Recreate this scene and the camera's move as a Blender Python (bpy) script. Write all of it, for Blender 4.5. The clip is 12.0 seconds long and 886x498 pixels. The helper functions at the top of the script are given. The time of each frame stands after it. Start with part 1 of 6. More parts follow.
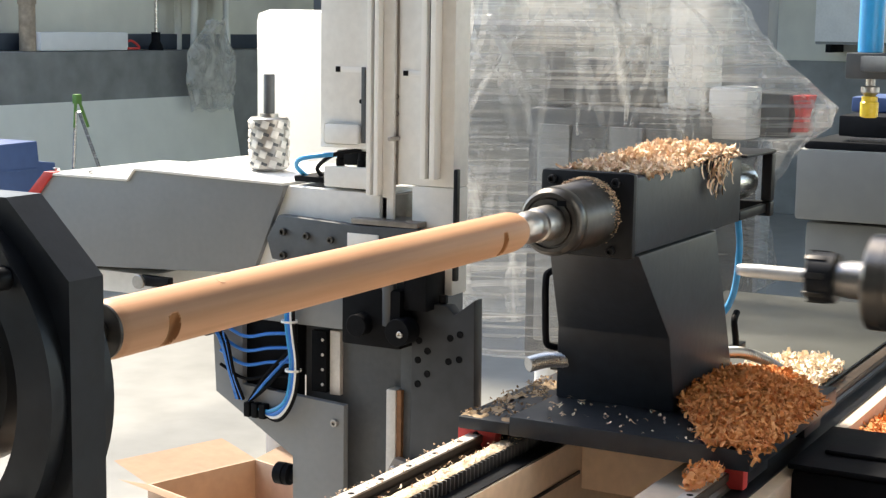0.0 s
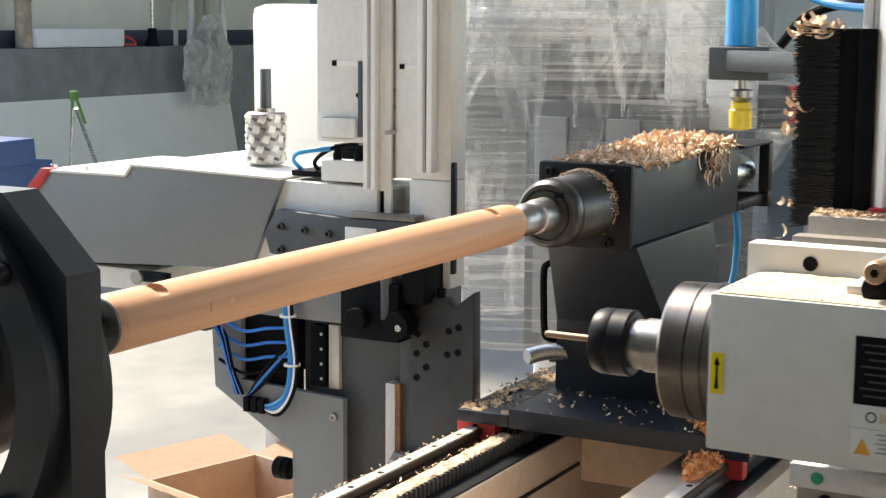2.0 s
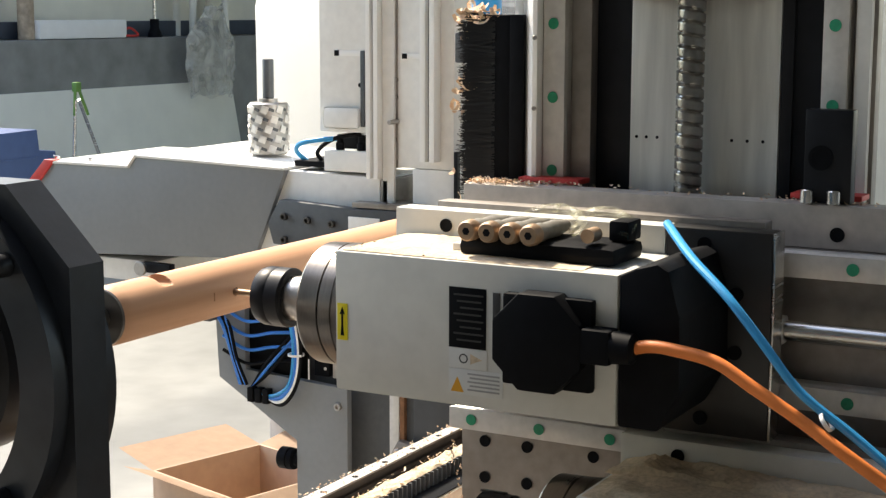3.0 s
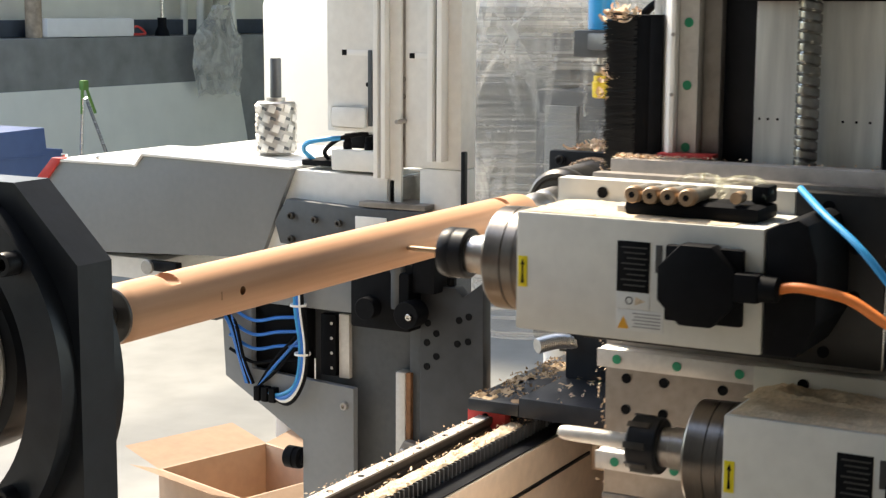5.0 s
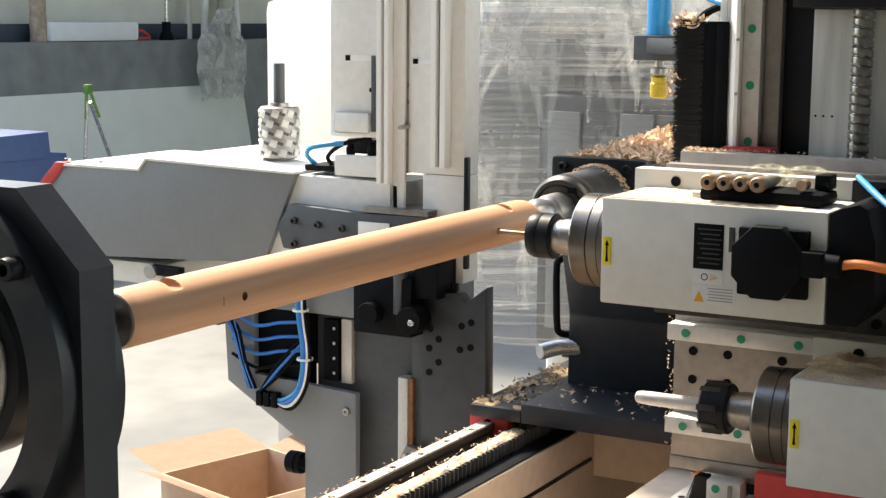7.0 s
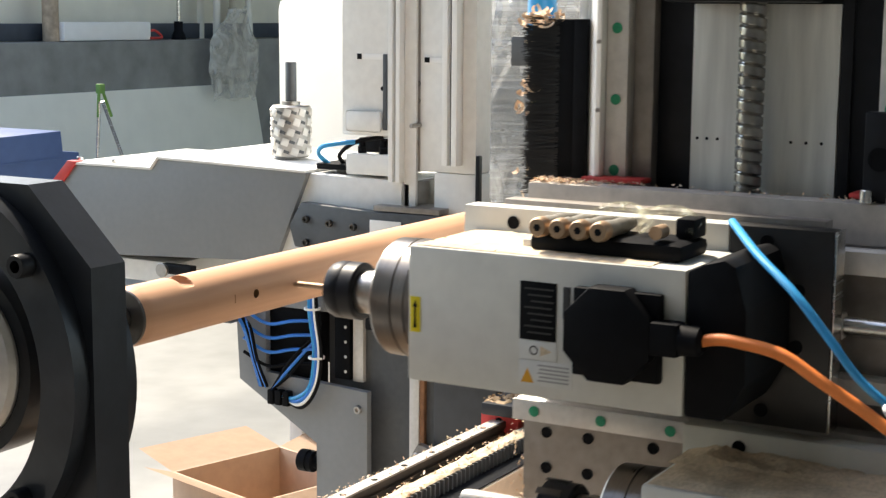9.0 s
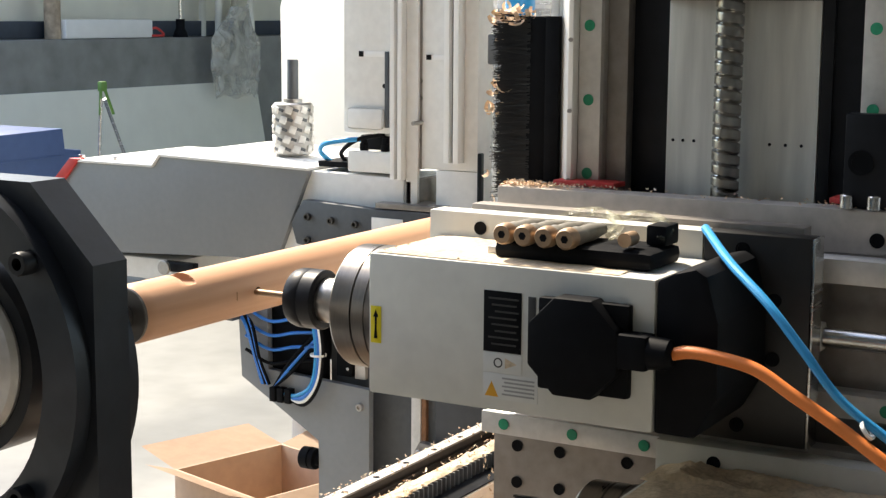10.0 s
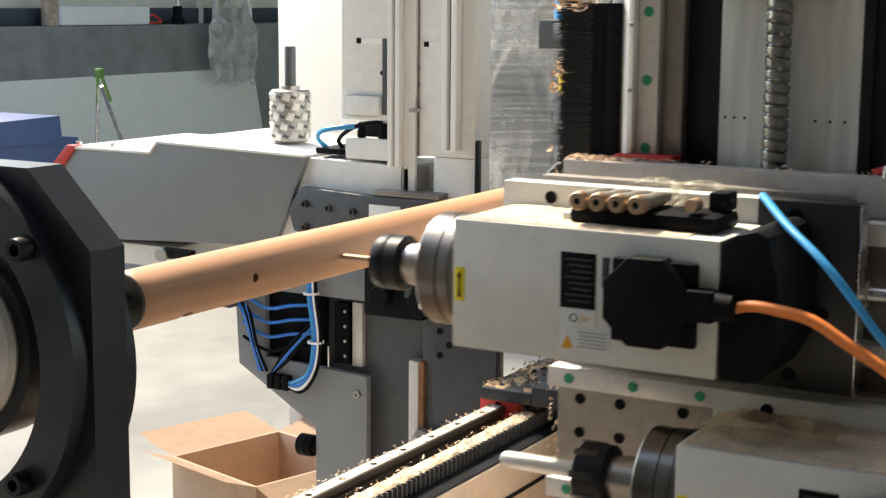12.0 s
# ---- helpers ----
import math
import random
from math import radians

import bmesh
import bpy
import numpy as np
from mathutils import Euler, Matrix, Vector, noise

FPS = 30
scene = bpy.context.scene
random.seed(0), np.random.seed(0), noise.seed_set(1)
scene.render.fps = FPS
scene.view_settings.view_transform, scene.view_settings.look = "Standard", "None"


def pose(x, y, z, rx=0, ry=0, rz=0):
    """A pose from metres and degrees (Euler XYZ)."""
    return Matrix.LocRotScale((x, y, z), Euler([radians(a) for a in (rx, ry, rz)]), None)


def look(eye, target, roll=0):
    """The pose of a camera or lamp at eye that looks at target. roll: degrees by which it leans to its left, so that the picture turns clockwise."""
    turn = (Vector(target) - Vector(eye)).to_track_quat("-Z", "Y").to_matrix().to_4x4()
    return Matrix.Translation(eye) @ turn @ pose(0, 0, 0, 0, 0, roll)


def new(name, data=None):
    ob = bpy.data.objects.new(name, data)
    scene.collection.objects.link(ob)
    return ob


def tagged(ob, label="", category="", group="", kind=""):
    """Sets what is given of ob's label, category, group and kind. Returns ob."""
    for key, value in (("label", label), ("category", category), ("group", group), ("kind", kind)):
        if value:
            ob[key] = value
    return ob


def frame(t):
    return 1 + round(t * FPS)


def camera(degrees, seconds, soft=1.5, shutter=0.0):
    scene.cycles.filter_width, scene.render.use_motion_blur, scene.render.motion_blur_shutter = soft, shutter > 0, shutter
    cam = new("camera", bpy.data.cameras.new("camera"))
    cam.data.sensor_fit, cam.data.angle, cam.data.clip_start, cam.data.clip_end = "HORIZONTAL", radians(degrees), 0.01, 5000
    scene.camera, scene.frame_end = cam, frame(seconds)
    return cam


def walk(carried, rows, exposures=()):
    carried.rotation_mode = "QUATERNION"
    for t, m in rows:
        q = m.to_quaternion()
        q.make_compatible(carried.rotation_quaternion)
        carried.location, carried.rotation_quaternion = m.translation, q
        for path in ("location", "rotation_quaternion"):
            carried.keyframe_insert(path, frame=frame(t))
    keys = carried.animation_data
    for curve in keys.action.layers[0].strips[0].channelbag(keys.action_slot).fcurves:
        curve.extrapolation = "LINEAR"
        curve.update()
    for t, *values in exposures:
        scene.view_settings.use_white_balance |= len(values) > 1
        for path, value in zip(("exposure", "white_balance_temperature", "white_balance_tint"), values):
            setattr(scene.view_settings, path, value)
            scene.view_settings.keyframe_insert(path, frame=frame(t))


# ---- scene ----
cam = camera(31.825, 12.0, soft=1.35, shutter=0.4)
walk(cam, [
    (0, pose(-1.0479, -0.8997, 1.4179, 81.858, -0.862, -61.281)),
    (0.5, pose(-1.0473, -0.9007, 1.4179, 81.823, -0.737, -61.335)),
    (1, pose(-1.0478, -0.8999, 1.4176, 81.836, -0.623, -61.400)),
    (1.5, pose(-1.0477, -0.9001, 1.4174, 81.758, -0.548, -61.402)),
    (2, pose(-1.0476, -0.9007, 1.4163, 81.641, -0.398, -61.406)),
    (2.5, pose(-1.0475, -0.9008, 1.4165, 81.466, -0.244, -61.475)),
    (3, pose(-1.0473, -0.9013, 1.4162, 81.257, -0.112, -61.313)),
    (5, pose(-1.0479, -0.9001, 1.4164, 81.241, -0.308, -61.055)),
    (5.5, pose(-1.0477, -0.9001, 1.4177, 81.211, -0.303, -61.048)),
    (6, pose(-1.0474, -0.9006, 1.4176, 81.260, -0.366, -61.069)),
    (6.5, pose(-1.0474, -0.9009, 1.4171, 81.364, -0.379, -60.965)),
    (7, pose(-1.0471, -0.9011, 1.4178, 81.417, -0.478, -60.900)),
    (9, pose(-1.0471, -0.9017, 1.4157, 81.406, -0.454, -60.464)),
    (9.5, pose(-1.0469, -0.9020, 1.4165, 81.383, -0.388, -60.362)),
    (10, pose(-1.0470, -0.9019, 1.4156, 81.313, -0.413, -60.396)),
    (10.5, pose(-1.0466, -0.9026, 1.4158, 81.211, -0.450, -60.325)),
    (11, pose(-1.0470, -0.9020, 1.4154, 81.083, -0.497, -60.343)),
    (11.5, pose(-1.0471, -0.9020, 1.4149, 81.068, -0.443, -60.331)),
    (12, pose(-1.0473, -0.9018, 1.4146, 80.863, -0.486, -60.484)),
], exposures=[(0, 1.76, 7500, 9), (1.0, 1.75, 7500, 9), (2.0, 1.67, 7500, 9), (3.2, 1.63, 7600, 9), (5.0, 1.70, 7750, 9), (7.0, 1.75, 7600, 9), (9.5, 1.72, 7500, 9), (11.0, 1.65, 7600, 9), (12, 1.59, 7750, 9)])

# ---- light ----
world = bpy.data.worlds.new("sky")
scene.world = world
world.use_nodes = True
wn = world.node_tree.nodes
sky = wn.new("ShaderNodeTexSky")
sky.sky_type = "NISHITA"
sky.sun_disc = False
sky.sun_elevation = radians(51)
sky.sun_rotation = radians(27)
wn["Background"].inputs[1].default_value = 0.185
world.node_tree.links.new(sky.outputs[0], wn["Background"].inputs[0])
sun = new("sun", bpy.data.lights.new("sun", "SUN"))
sun.data.energy = 2.9
sun.data.angle = radians(4)
sun.data.color = (1.0, 0.95, 0.88)
sun.matrix_world = look((1.5, 3.0, 4.2), (0, 0, 0))


# ---- materials ----
def mat(name, base, rough=0.5, metal=0.0, var=0.15, scale=40.0, bump=0.1, spec=0.5, stretch=(1, 1, 1), tint=None, coat=0.0):
    m = bpy.data.materials.new(name)
    m.use_nodes = True
    nt = m.node_tree
    n, l = nt.nodes, nt.links
    p = n["Principled BSDF"]
    p.inputs["Metallic"].default_value = metal
    p.inputs["Specular IOR Level"].default_value = spec
    p.inputs["Coat Weight"].default_value = coat
    tc = n.new("ShaderNodeTexCoord")
    mp = n.new("ShaderNodeMapping")
    mp.inputs["Scale"].default_value = stretch
    l.new(tc.outputs["Object"], mp.inputs[0])
    fine = n.new("ShaderNodeTexNoise")
    fine.inputs["Scale"].default_value = scale
    fine.inputs["Detail"].default_value = 6
    big = n.new("ShaderNodeTexNoise")
    big.inputs["Scale"].default_value = scale * 0.13
    big.inputs["Detail"].default_value = 4
    l.new(mp.outputs[0], fine.inputs["Vector"])
    l.new(mp.outputs[0], big.inputs["Vector"])
    add = n.new("ShaderNodeMath")
    add.operation = "ADD"
    l.new(fine.outputs["Fac"], add.inputs[0])
    l.new(big.outputs["Fac"], add.inputs[1])
    ramp = n.new("ShaderNodeMapRange")
    ramp.inputs["From Min"].default_value = 0.7
    ramp.inputs["From Max"].default_value = 1.3
    l.new(add.outputs[0], ramp.inputs["Value"])
    mix = n.new("ShaderNodeMix")
    mix.data_type = "RGBA"
    dark = [c * (1 - var) for c in base]
    lite = [min(1, c * (1 + var)) for c in (tint or base)]
    mix.inputs[6].default_value = (*dark, 1)
    mix.inputs[7].default_value = (*lite, 1)
    l.new(ramp.outputs[0], mix.inputs[0])
    l.new(mix.outputs[2], p.inputs["Base Color"])
    rr = n.new("ShaderNodeMapRange")
    rr.inputs["To Min"].default_value = max(0.02, rough - 0.1)
    rr.inputs["To Max"].default_value = min(1, rough + 0.12)
    l.new(big.outputs["Fac"], rr.inputs["Value"])
    l.new(rr.outputs[0], p.inputs["Roughness"])
    if bump:
        b = n.new("ShaderNodeBump")
        b.inputs["Strength"].default_value = bump
        b.inputs["Distance"].default_value = 0.002
        l.new(fine.outputs["Fac"], b.inputs["Height"])
        l.new(b.outputs[0], p.inputs["Normal"])
    return m


def rand_mat(name, c0, c1, rough=0.7, island=True, trans=0.0):
    """Pieces of one kind that differ a little in colour."""
    m = mat(name, c0, rough, var=0.1, scale=120)
    n, l = m.node_tree.nodes, m.node_tree.links
    p = n["Principled BSDF"]
    g = n.new("ShaderNodeNewGeometry")
    mix = n.new("ShaderNodeMix")
    mix.data_type = "RGBA"
    mix.inputs[6].default_value = (*c0, 1)
    mix.inputs[7].default_value = (*c1, 1)
    l.new(g.outputs["Random Per Island"], mix.inputs[0])
    l.new(mix.outputs[2], p.inputs["Base Color"])
    if trans:
        p.inputs["Subsurface Weight"].default_value = trans
        p.inputs["Subsurface Radius"].default_value = (0.004, 0.002, 0.001)
    return m


def film_mat(name, lo, hi, scale, stretch):
    """Clear stretch film: see-through, with milky folds and bright glints."""
    m = bpy.data.materials.new(name)
    m.use_nodes = True
    n, l = m.node_tree.nodes, m.node_tree.links
    p = n["Principled BSDF"]
    p.inputs["Base Color"].default_value = (0.82, 0.84, 0.85, 1)
    p.inputs["Roughness"].default_value = 0.22
    p.inputs["Specular IOR Level"].default_value = 0.8
    tr = n.new("ShaderNodeBsdfTransparent")
    mx = n.new("ShaderNodeMixShader")
    tc = n.new("ShaderNodeTexCoord")
    mp = n.new("ShaderNodeMapping")
    mp.inputs["Scale"].default_value = stretch
    mp.inputs["Rotation"].default_value = (0.25, 0.1, 0.3)
    no = n.new("ShaderNodeTexNoise")
    no.inputs["Scale"].default_value = scale
    no.inputs["Detail"].default_value = 5
    no.inputs["Distortion"].default_value = 0.6
    l.new(tc.outputs["Object"], mp.inputs[0])
    l.new(mp.outputs[0], no.inputs["Vector"])
    mr = n.new("ShaderNodeMapRange")
    mr.inputs["From Min"].default_value = 0.35
    mr.inputs["From Max"].default_value = 0.72
    mr.inputs["To Min"].default_value = lo
    mr.inputs["To Max"].default_value = hi
    l.new(no.outputs["Fac"], mr.inputs["Value"])
    big = n.new("ShaderNodeTexNoise")
    big.inputs["Scale"].default_value = scale * 0.6
    big.inputs["Detail"].default_value = 3
    big.inputs["Distortion"].default_value = 1.5
    l.new(tc.outputs["Object"], big.inputs["Vector"])
    br = n.new("ShaderNodeMapRange")
    br.inputs["From Min"].default_value = 0.36
    br.inputs["From Max"].default_value = 0.66
    br.inputs["To Min"].default_value = 0.3
    br.inputs["To Max"].default_value = 1.15
    l.new(big.outputs["Fac"], br.inputs["Value"])
    mu = n.new("ShaderNodeMath")
    mu.operation = "MULTIPLY"
    l.new(mr.outputs[0], mu.inputs[0])
    l.new(br.outputs[0], mu.inputs[1])
    l.new(mu.outputs[0], mx.inputs[0])
    b = n.new("ShaderNodeBump")
    b.inputs["Strength"].default_value = 0.8
    b.inputs["Distance"].default_value = 0.02
    l.new(no.outputs["Fac"], b.inputs["Height"])
    l.new(b.outputs[0], p.inputs["Normal"])
    l.new(tr.outputs[0], mx.inputs[1])
    l.new(p.outputs[0], mx.inputs[2])
    l.new(mx.outputs[0], n["Material Output"].inputs[0])
    return m


def wrap_mat(name):
    """Stretch film wound round a load: fine level streaks, slanting folds, cloudy patches, small glints."""
    m = bpy.data.materials.new(name)
    m.use_nodes = True
    n, l = m.node_tree.nodes, m.node_tree.links
    p = n["Principled BSDF"]
    p.inputs["Base Color"].default_value = (0.74, 0.75, 0.745, 1)
    p.inputs["Roughness"].default_value = 0.16
    p.inputs["Specular IOR Level"].default_value = 0.7
    tc = n.new("ShaderNodeTexCoord")

    def layer(rot, stretch, scale, detail, lo, hi, a, b, warp=0.0):
        mp = n.new("ShaderNodeMapping")
        mp.inputs["Rotation"].default_value = rot
        mp.inputs["Scale"].default_value = stretch
        no = n.new("ShaderNodeTexNoise")
        no.inputs["Scale"].default_value = scale
        no.inputs["Detail"].default_value = detail
        no.inputs["Distortion"].default_value = warp
        mr = n.new("ShaderNodeMapRange")
        for key, v in (("From Min", lo), ("From Max", hi), ("To Min", a), ("To Max", b)):
            mr.inputs[key].default_value = v
        l.new(tc.outputs["Object"], mp.inputs[0])
        l.new(mp.outputs[0], no.inputs["Vector"])
        l.new(no.outputs["Fac"], mr.inputs["Value"])
        return mr.outputs[0]

    def calc(kind, a, b):
        c = n.new("ShaderNodeMath")
        c.operation = kind
        for i, v in enumerate((a, b)):
            if isinstance(v, (int, float)):
                c.inputs[i].default_value = v
            else:
                l.new(v, c.inputs[i])
        return c.outputs[0]
    streak = layer((0.05, 0.03, 0), (0.55, 0.55, 46), 1.6, 6, 0.46, 0.72, 0, 0.6, 0.08)
    folds = layer((0.5, 0.35, 0.2), (8, 8, 1.6), 1.3, 4, 0.54, 0.70, 0, 0.7, 1.2)
    patch = layer((0, 0, 0), (1, 1, 1), 4.2, 4, 0.34, 0.66, 0.25, 1.0, 0.8)
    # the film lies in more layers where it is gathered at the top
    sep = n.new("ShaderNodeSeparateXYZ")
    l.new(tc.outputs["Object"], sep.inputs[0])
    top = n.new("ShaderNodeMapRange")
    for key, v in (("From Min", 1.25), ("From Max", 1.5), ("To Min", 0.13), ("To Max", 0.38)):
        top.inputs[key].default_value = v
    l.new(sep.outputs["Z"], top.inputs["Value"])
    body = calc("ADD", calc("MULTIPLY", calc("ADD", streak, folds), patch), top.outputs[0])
    mx = n.new("ShaderNodeMixShader")
    tr = n.new("ShaderNodeBsdfTransparent")
    l.new(calc("MINIMUM", body, 0.92), mx.inputs[0])
    b = n.new("ShaderNodeBump")
    b.inputs["Strength"].default_value = 0.9
    b.inputs["Distance"].default_value = 0.012
    l.new(calc("ADD", streak, folds), b.inputs["Height"])
    l.new(b.outputs[0], p.inputs["Normal"])
    l.new(tr.outputs[0], mx.inputs[1])
    glow = n.new("ShaderNodeBsdfTranslucent")
    glow.inputs["Color"].default_value = (0.78, 0.79, 0.79, 1)
    both = n.new("ShaderNodeMixShader")
    both.inputs[0].default_value = 0.16
    l.new(p.outputs[0], both.inputs[1])
    l.new(glow.outputs[0], both.inputs[2])
    l.new(both.outputs[0], mx.inputs[2])
    l.new(mx.outputs[0], n["Material Output"].inputs[0])
    return m


M_DARK = mat("dark_grey_paint", (0.075, 0.082, 0.09), 0.42, var=0.12, scale=90, bump=0.15)
M_GRAPH = mat("graphite_paint", (0.04, 0.043, 0.048), 0.36, var=0.25, scale=30, bump=0.12)
M_MID = mat("slate_grey_paint", (0.215, 0.23, 0.242), 0.40, var=0.05, scale=80, bump=0.12)
M_LIGHT = mat("light_grey_paint", (0.80, 0.80, 0.775), 0.42, var=0.06, scale=60, bump=0.06)
M_CREAM = mat("warm_white_paint", (0.66, 0.65, 0.60), 0.40, var=0.06, scale=60, bump=0.05)
M_BEIGE = mat("beige_bed_paint", (0.74, 0.61, 0.49), 0.5, var=0.1, scale=50, bump=0.1)
M_BLACK = mat("black_plastic", (0.005, 0.0055, 0.007), 0.55, var=0.3, scale=70, bump=0.1, spec=0.09)
M_BLACKP = mat("black_paint", (0.011, 0.012, 0.015), 0.4, var=0.25, scale=60, bump=0.12, spec=0.22)
M_CAST = mat("black_cast_iron", (0.017, 0.021, 0.028), 0.40, var=0.25, scale=55, bump=0.2, spec=0.45)
M_GALV = mat("galvanised_sheet", (0.82, 0.81, 0.77), 0.32, 0.45, var=0.22, scale=24, bump=0.05, stretch=(1, 3, 0.3))
M_STEEL = mat("ground_steel", (0.64, 0.63, 0.61), 0.24, 1.0, var=0.12, scale=140, bump=0.05, stretch=(1, 1, 8))
M_SCREW = mat("oiled_screw_steel", (0.36, 0.35, 0.33), 0.3, 1.0, var=0.25, scale=90, bump=0.05)
M_STEELH = mat("machined_steel", (0.46, 0.44, 0.42), 0.36, 1.0, var=0.14, scale=120, bump=0.08)
# lighter copy of the dusty plate steel, for the part out of shade
M_LITBAR = mat("lit_dusty_steel", (0.45, 0.41, 0.375), 0.5, 0.3, var=0.2, scale=60, bump=0.12)
M_DULL = mat("dull_steel_plate", (0.275, 0.248, 0.225), 0.42, 0.5, var=0.18, scale=70, bump=0.1)
M_PLATE = mat("dark_ground_plate", (0.032, 0.031, 0.031), 0.34, 0.45, var=0.14, scale=70, bump=0.06)
M_GUN = mat("dusty_gunmetal", (0.062, 0.058, 0.055), 0.33, 0.7, var=0.25, scale=60, bump=0.1)
M_OILY = mat("oily_brown_steel", (0.075, 0.055, 0.042), 0.45, 0.4, var=0.3, scale=60, bump=0.1)
M_QUILL = mat("worn_quill_steel", (0.10, 0.095, 0.09), 0.36, 0.8, var=0.35, scale=45, bump=0.12)
M_RAIL = mat("rail_steel", (0.66, 0.64, 0.61), 0.38, 0.3, var=0.1, scale=120, bump=0.04)
M_FIT = mat("dusty_grey_plastic_fitting", (0.25, 0.235, 0.205), 0.55, var=0.25, scale=120, bump=0.1)
M_BRASS = mat("dusty_brass", (0.38, 0.26, 0.17), 0.5, 0.55, var=0.15, scale=140)
M_WOOD = mat("beech_wood", (0.58, 0.305, 0.175), 0.5, var=0.1, scale=26, bump=0.08, stretch=(0.12, 3, 3), tint=(0.65, 0.375, 0.23), spec=0.35)
M_FLANGE = mat("dark_turned_steel", (0.19, 0.175, 0.16), 0.3, 1.0, var=0.12, scale=90, bump=0.04, stretch=(1, 6, 1))
# darker than fresh cut wood: holds the shade of slots and end
M_CUT = mat("dark_cut_wood", (0.36, 0.17, 0.075), 0.7, var=0.2, scale=60, bump=0.2)
M_BURN = mat("bored_wood", (0.24, 0.115, 0.055), 0.8, var=0.3, scale=90, bump=0.3)
M_SHAVE = rand_mat("wood_shavings", (0.64, 0.25, 0.085), (0.78, 0.38, 0.155), 0.85, trans=0.1)
M_CHIPS = rand_mat("dusty_chips", (0.24, 0.155, 0.09), (0.50, 0.36, 0.22), 0.9)
M_SHAVEP = rand_mat("pale_shavings", (0.68, 0.47, 0.315), (0.83, 0.66, 0.49), 0.85, trans=0.1)
# whiter copy of the pale shavings, sunlight put into the colour
M_SHAVELIT = rand_mat("sunlit_shavings", (0.78, 0.64, 0.48), (0.88, 0.78, 0.63), 0.85, trans=0.1)
M_DUST = mat("sawdust", (0.60, 0.48, 0.34), 0.9, var=0.25, scale=220, bump=0.6)
M_CARD = mat("cardboard", (0.52, 0.375, 0.27), 0.8, var=0.08, scale=40, bump=0.1)
M_RED = mat("red_wiper", (0.62, 0.05, 0.045), 0.45, var=0.12, scale=80)
M_BLUE = mat("blue_hose", (0.015, 0.18, 0.62), 0.3, var=0.08, scale=60, bump=0.0)
M_CYAN = mat("light_blue_hose", (0.03, 0.32, 0.66), 0.28, var=0.08, scale=60, bump=0.0)
M_ORANGE = mat("orange_cable_sheath", (0.80, 0.22, 0.05), 0.5, var=0.08, scale=60, bump=0.03)
M_GREEN = mat("green_paint_dot", (0.01, 0.30, 0.16), 0.5, var=0.2, scale=200)
M_YELLOW = mat("yellow_sticker", (0.82, 0.66, 0.02), 0.45, var=0.04, scale=60, bump=0.0)
M_LABEL = mat("pale_label", (0.66, 0.66, 0.63), 0.4, var=0.05, scale=80, bump=0.0)
M_WARN = mat("orange_triangle", (0.75, 0.36, 0.03), 0.45, var=0.05, scale=80, bump=0.0)
M_INKG = mat("pale_grey_print", (0.34, 0.34, 0.33), 0.5, var=0.05, bump=0.0)
M_INK = mat("grey_print", (0.04, 0.04, 0.04), 0.5, var=0.05, bump=0.0)
M_AMBER = mat("amber_plastic", (0.80, 0.58, 0.06), 0.25, var=0.15, scale=60, bump=0.0)
M_WHITE = mat("white_wrap", (0.86, 0.86, 0.84), 0.5, var=0.04, scale=12, bump=0.15)
M_FLOOR = mat("painted_concrete", (0.28, 0.28, 0.265), 0.36, var=0.15, scale=7, bump=0.04)
M_WALL = mat("plastered_wall", (0.80, 0.78, 0.68), 0.8, var=0.08, scale=5, bump=0.1)
# for unseen walls and roof, darker than the seen wall to cut fill
M_SHEET = mat("unseen_dim_cladding", (0.24, 0.245, 0.24), 0.75, var=0.1, scale=4, bump=0.05)
M_LEDGE = mat("grey_plinth", (0.26, 0.262, 0.25), 0.75, var=0.22, scale=7, bump=0.2)
M_NAVY = mat("dark_blue_sill", (0.045, 0.06, 0.085), 0.5, var=0.2, scale=14)
M_PANEL = mat("pale_board", (0.80, 0.79, 0.70), 0.6, var=0.05, scale=6, bump=0.04)
M_BOXBLUE = mat("blue_crate", (0.06, 0.11, 0.26), 0.5, var=0.1, scale=20)
M_RUST = mat("rusty_pipe", (0.42, 0.33, 0.24), 0.7, var=0.35, scale=30, bump=0.3)
M_BLUECYL = mat("blue_air_cylinder", (0.02, 0.33, 0.72), 0.3, var=0.06, scale=60, bump=0.02)
M_GREENP = mat("green_grip", (0.12, 0.26, 0.05), 0.5)
M_BRIST = rand_mat("black_bristle", (0.006, 0.006, 0.007), (0.014, 0.014, 0.016), 0.4)
M_HOSE = mat("ribbed_metal_hose", (0.50, 0.50, 0.49), 0.35, 0.9, var=0.12, scale=90)
M_CLEAR = film_mat("clear_hose", 0.15, 0.5, 60, (1, 1, 1))
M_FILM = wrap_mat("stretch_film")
M_FILMB = film_mat("dusty_bag", 0.55, 0.95, 9, (1, 1, 1))
M_FILMB.node_tree.nodes["Principled BSDF"].inputs["Base Color"].default_value = (0.62, 0.60, 0.53, 1)
M_CLEAR.node_tree.nodes["Principled BSDF"].inputs["Base Color"].default_value = (0.62, 0.60, 0.40, 1)
M_WRAP = mat("thin_white_sheet", (0.9, 0.9, 0.88), 0.5, var=0.04, scale=12, bump=0.15)
tl = M_WRAP.node_tree.nodes.new("ShaderNodeBsdfTranslucent")
tl.inputs["Color"].default_value = (0.92, 0.92, 0.90, 1)
tm = M_WRAP.node_tree.nodes.new("ShaderNodeMixShader")
tm.inputs[0].default_value = 0.55
M_WRAP.node_tree.links.new(M_WRAP.node_tree.nodes["Principled BSDF"].outputs[0], tm.inputs[1])
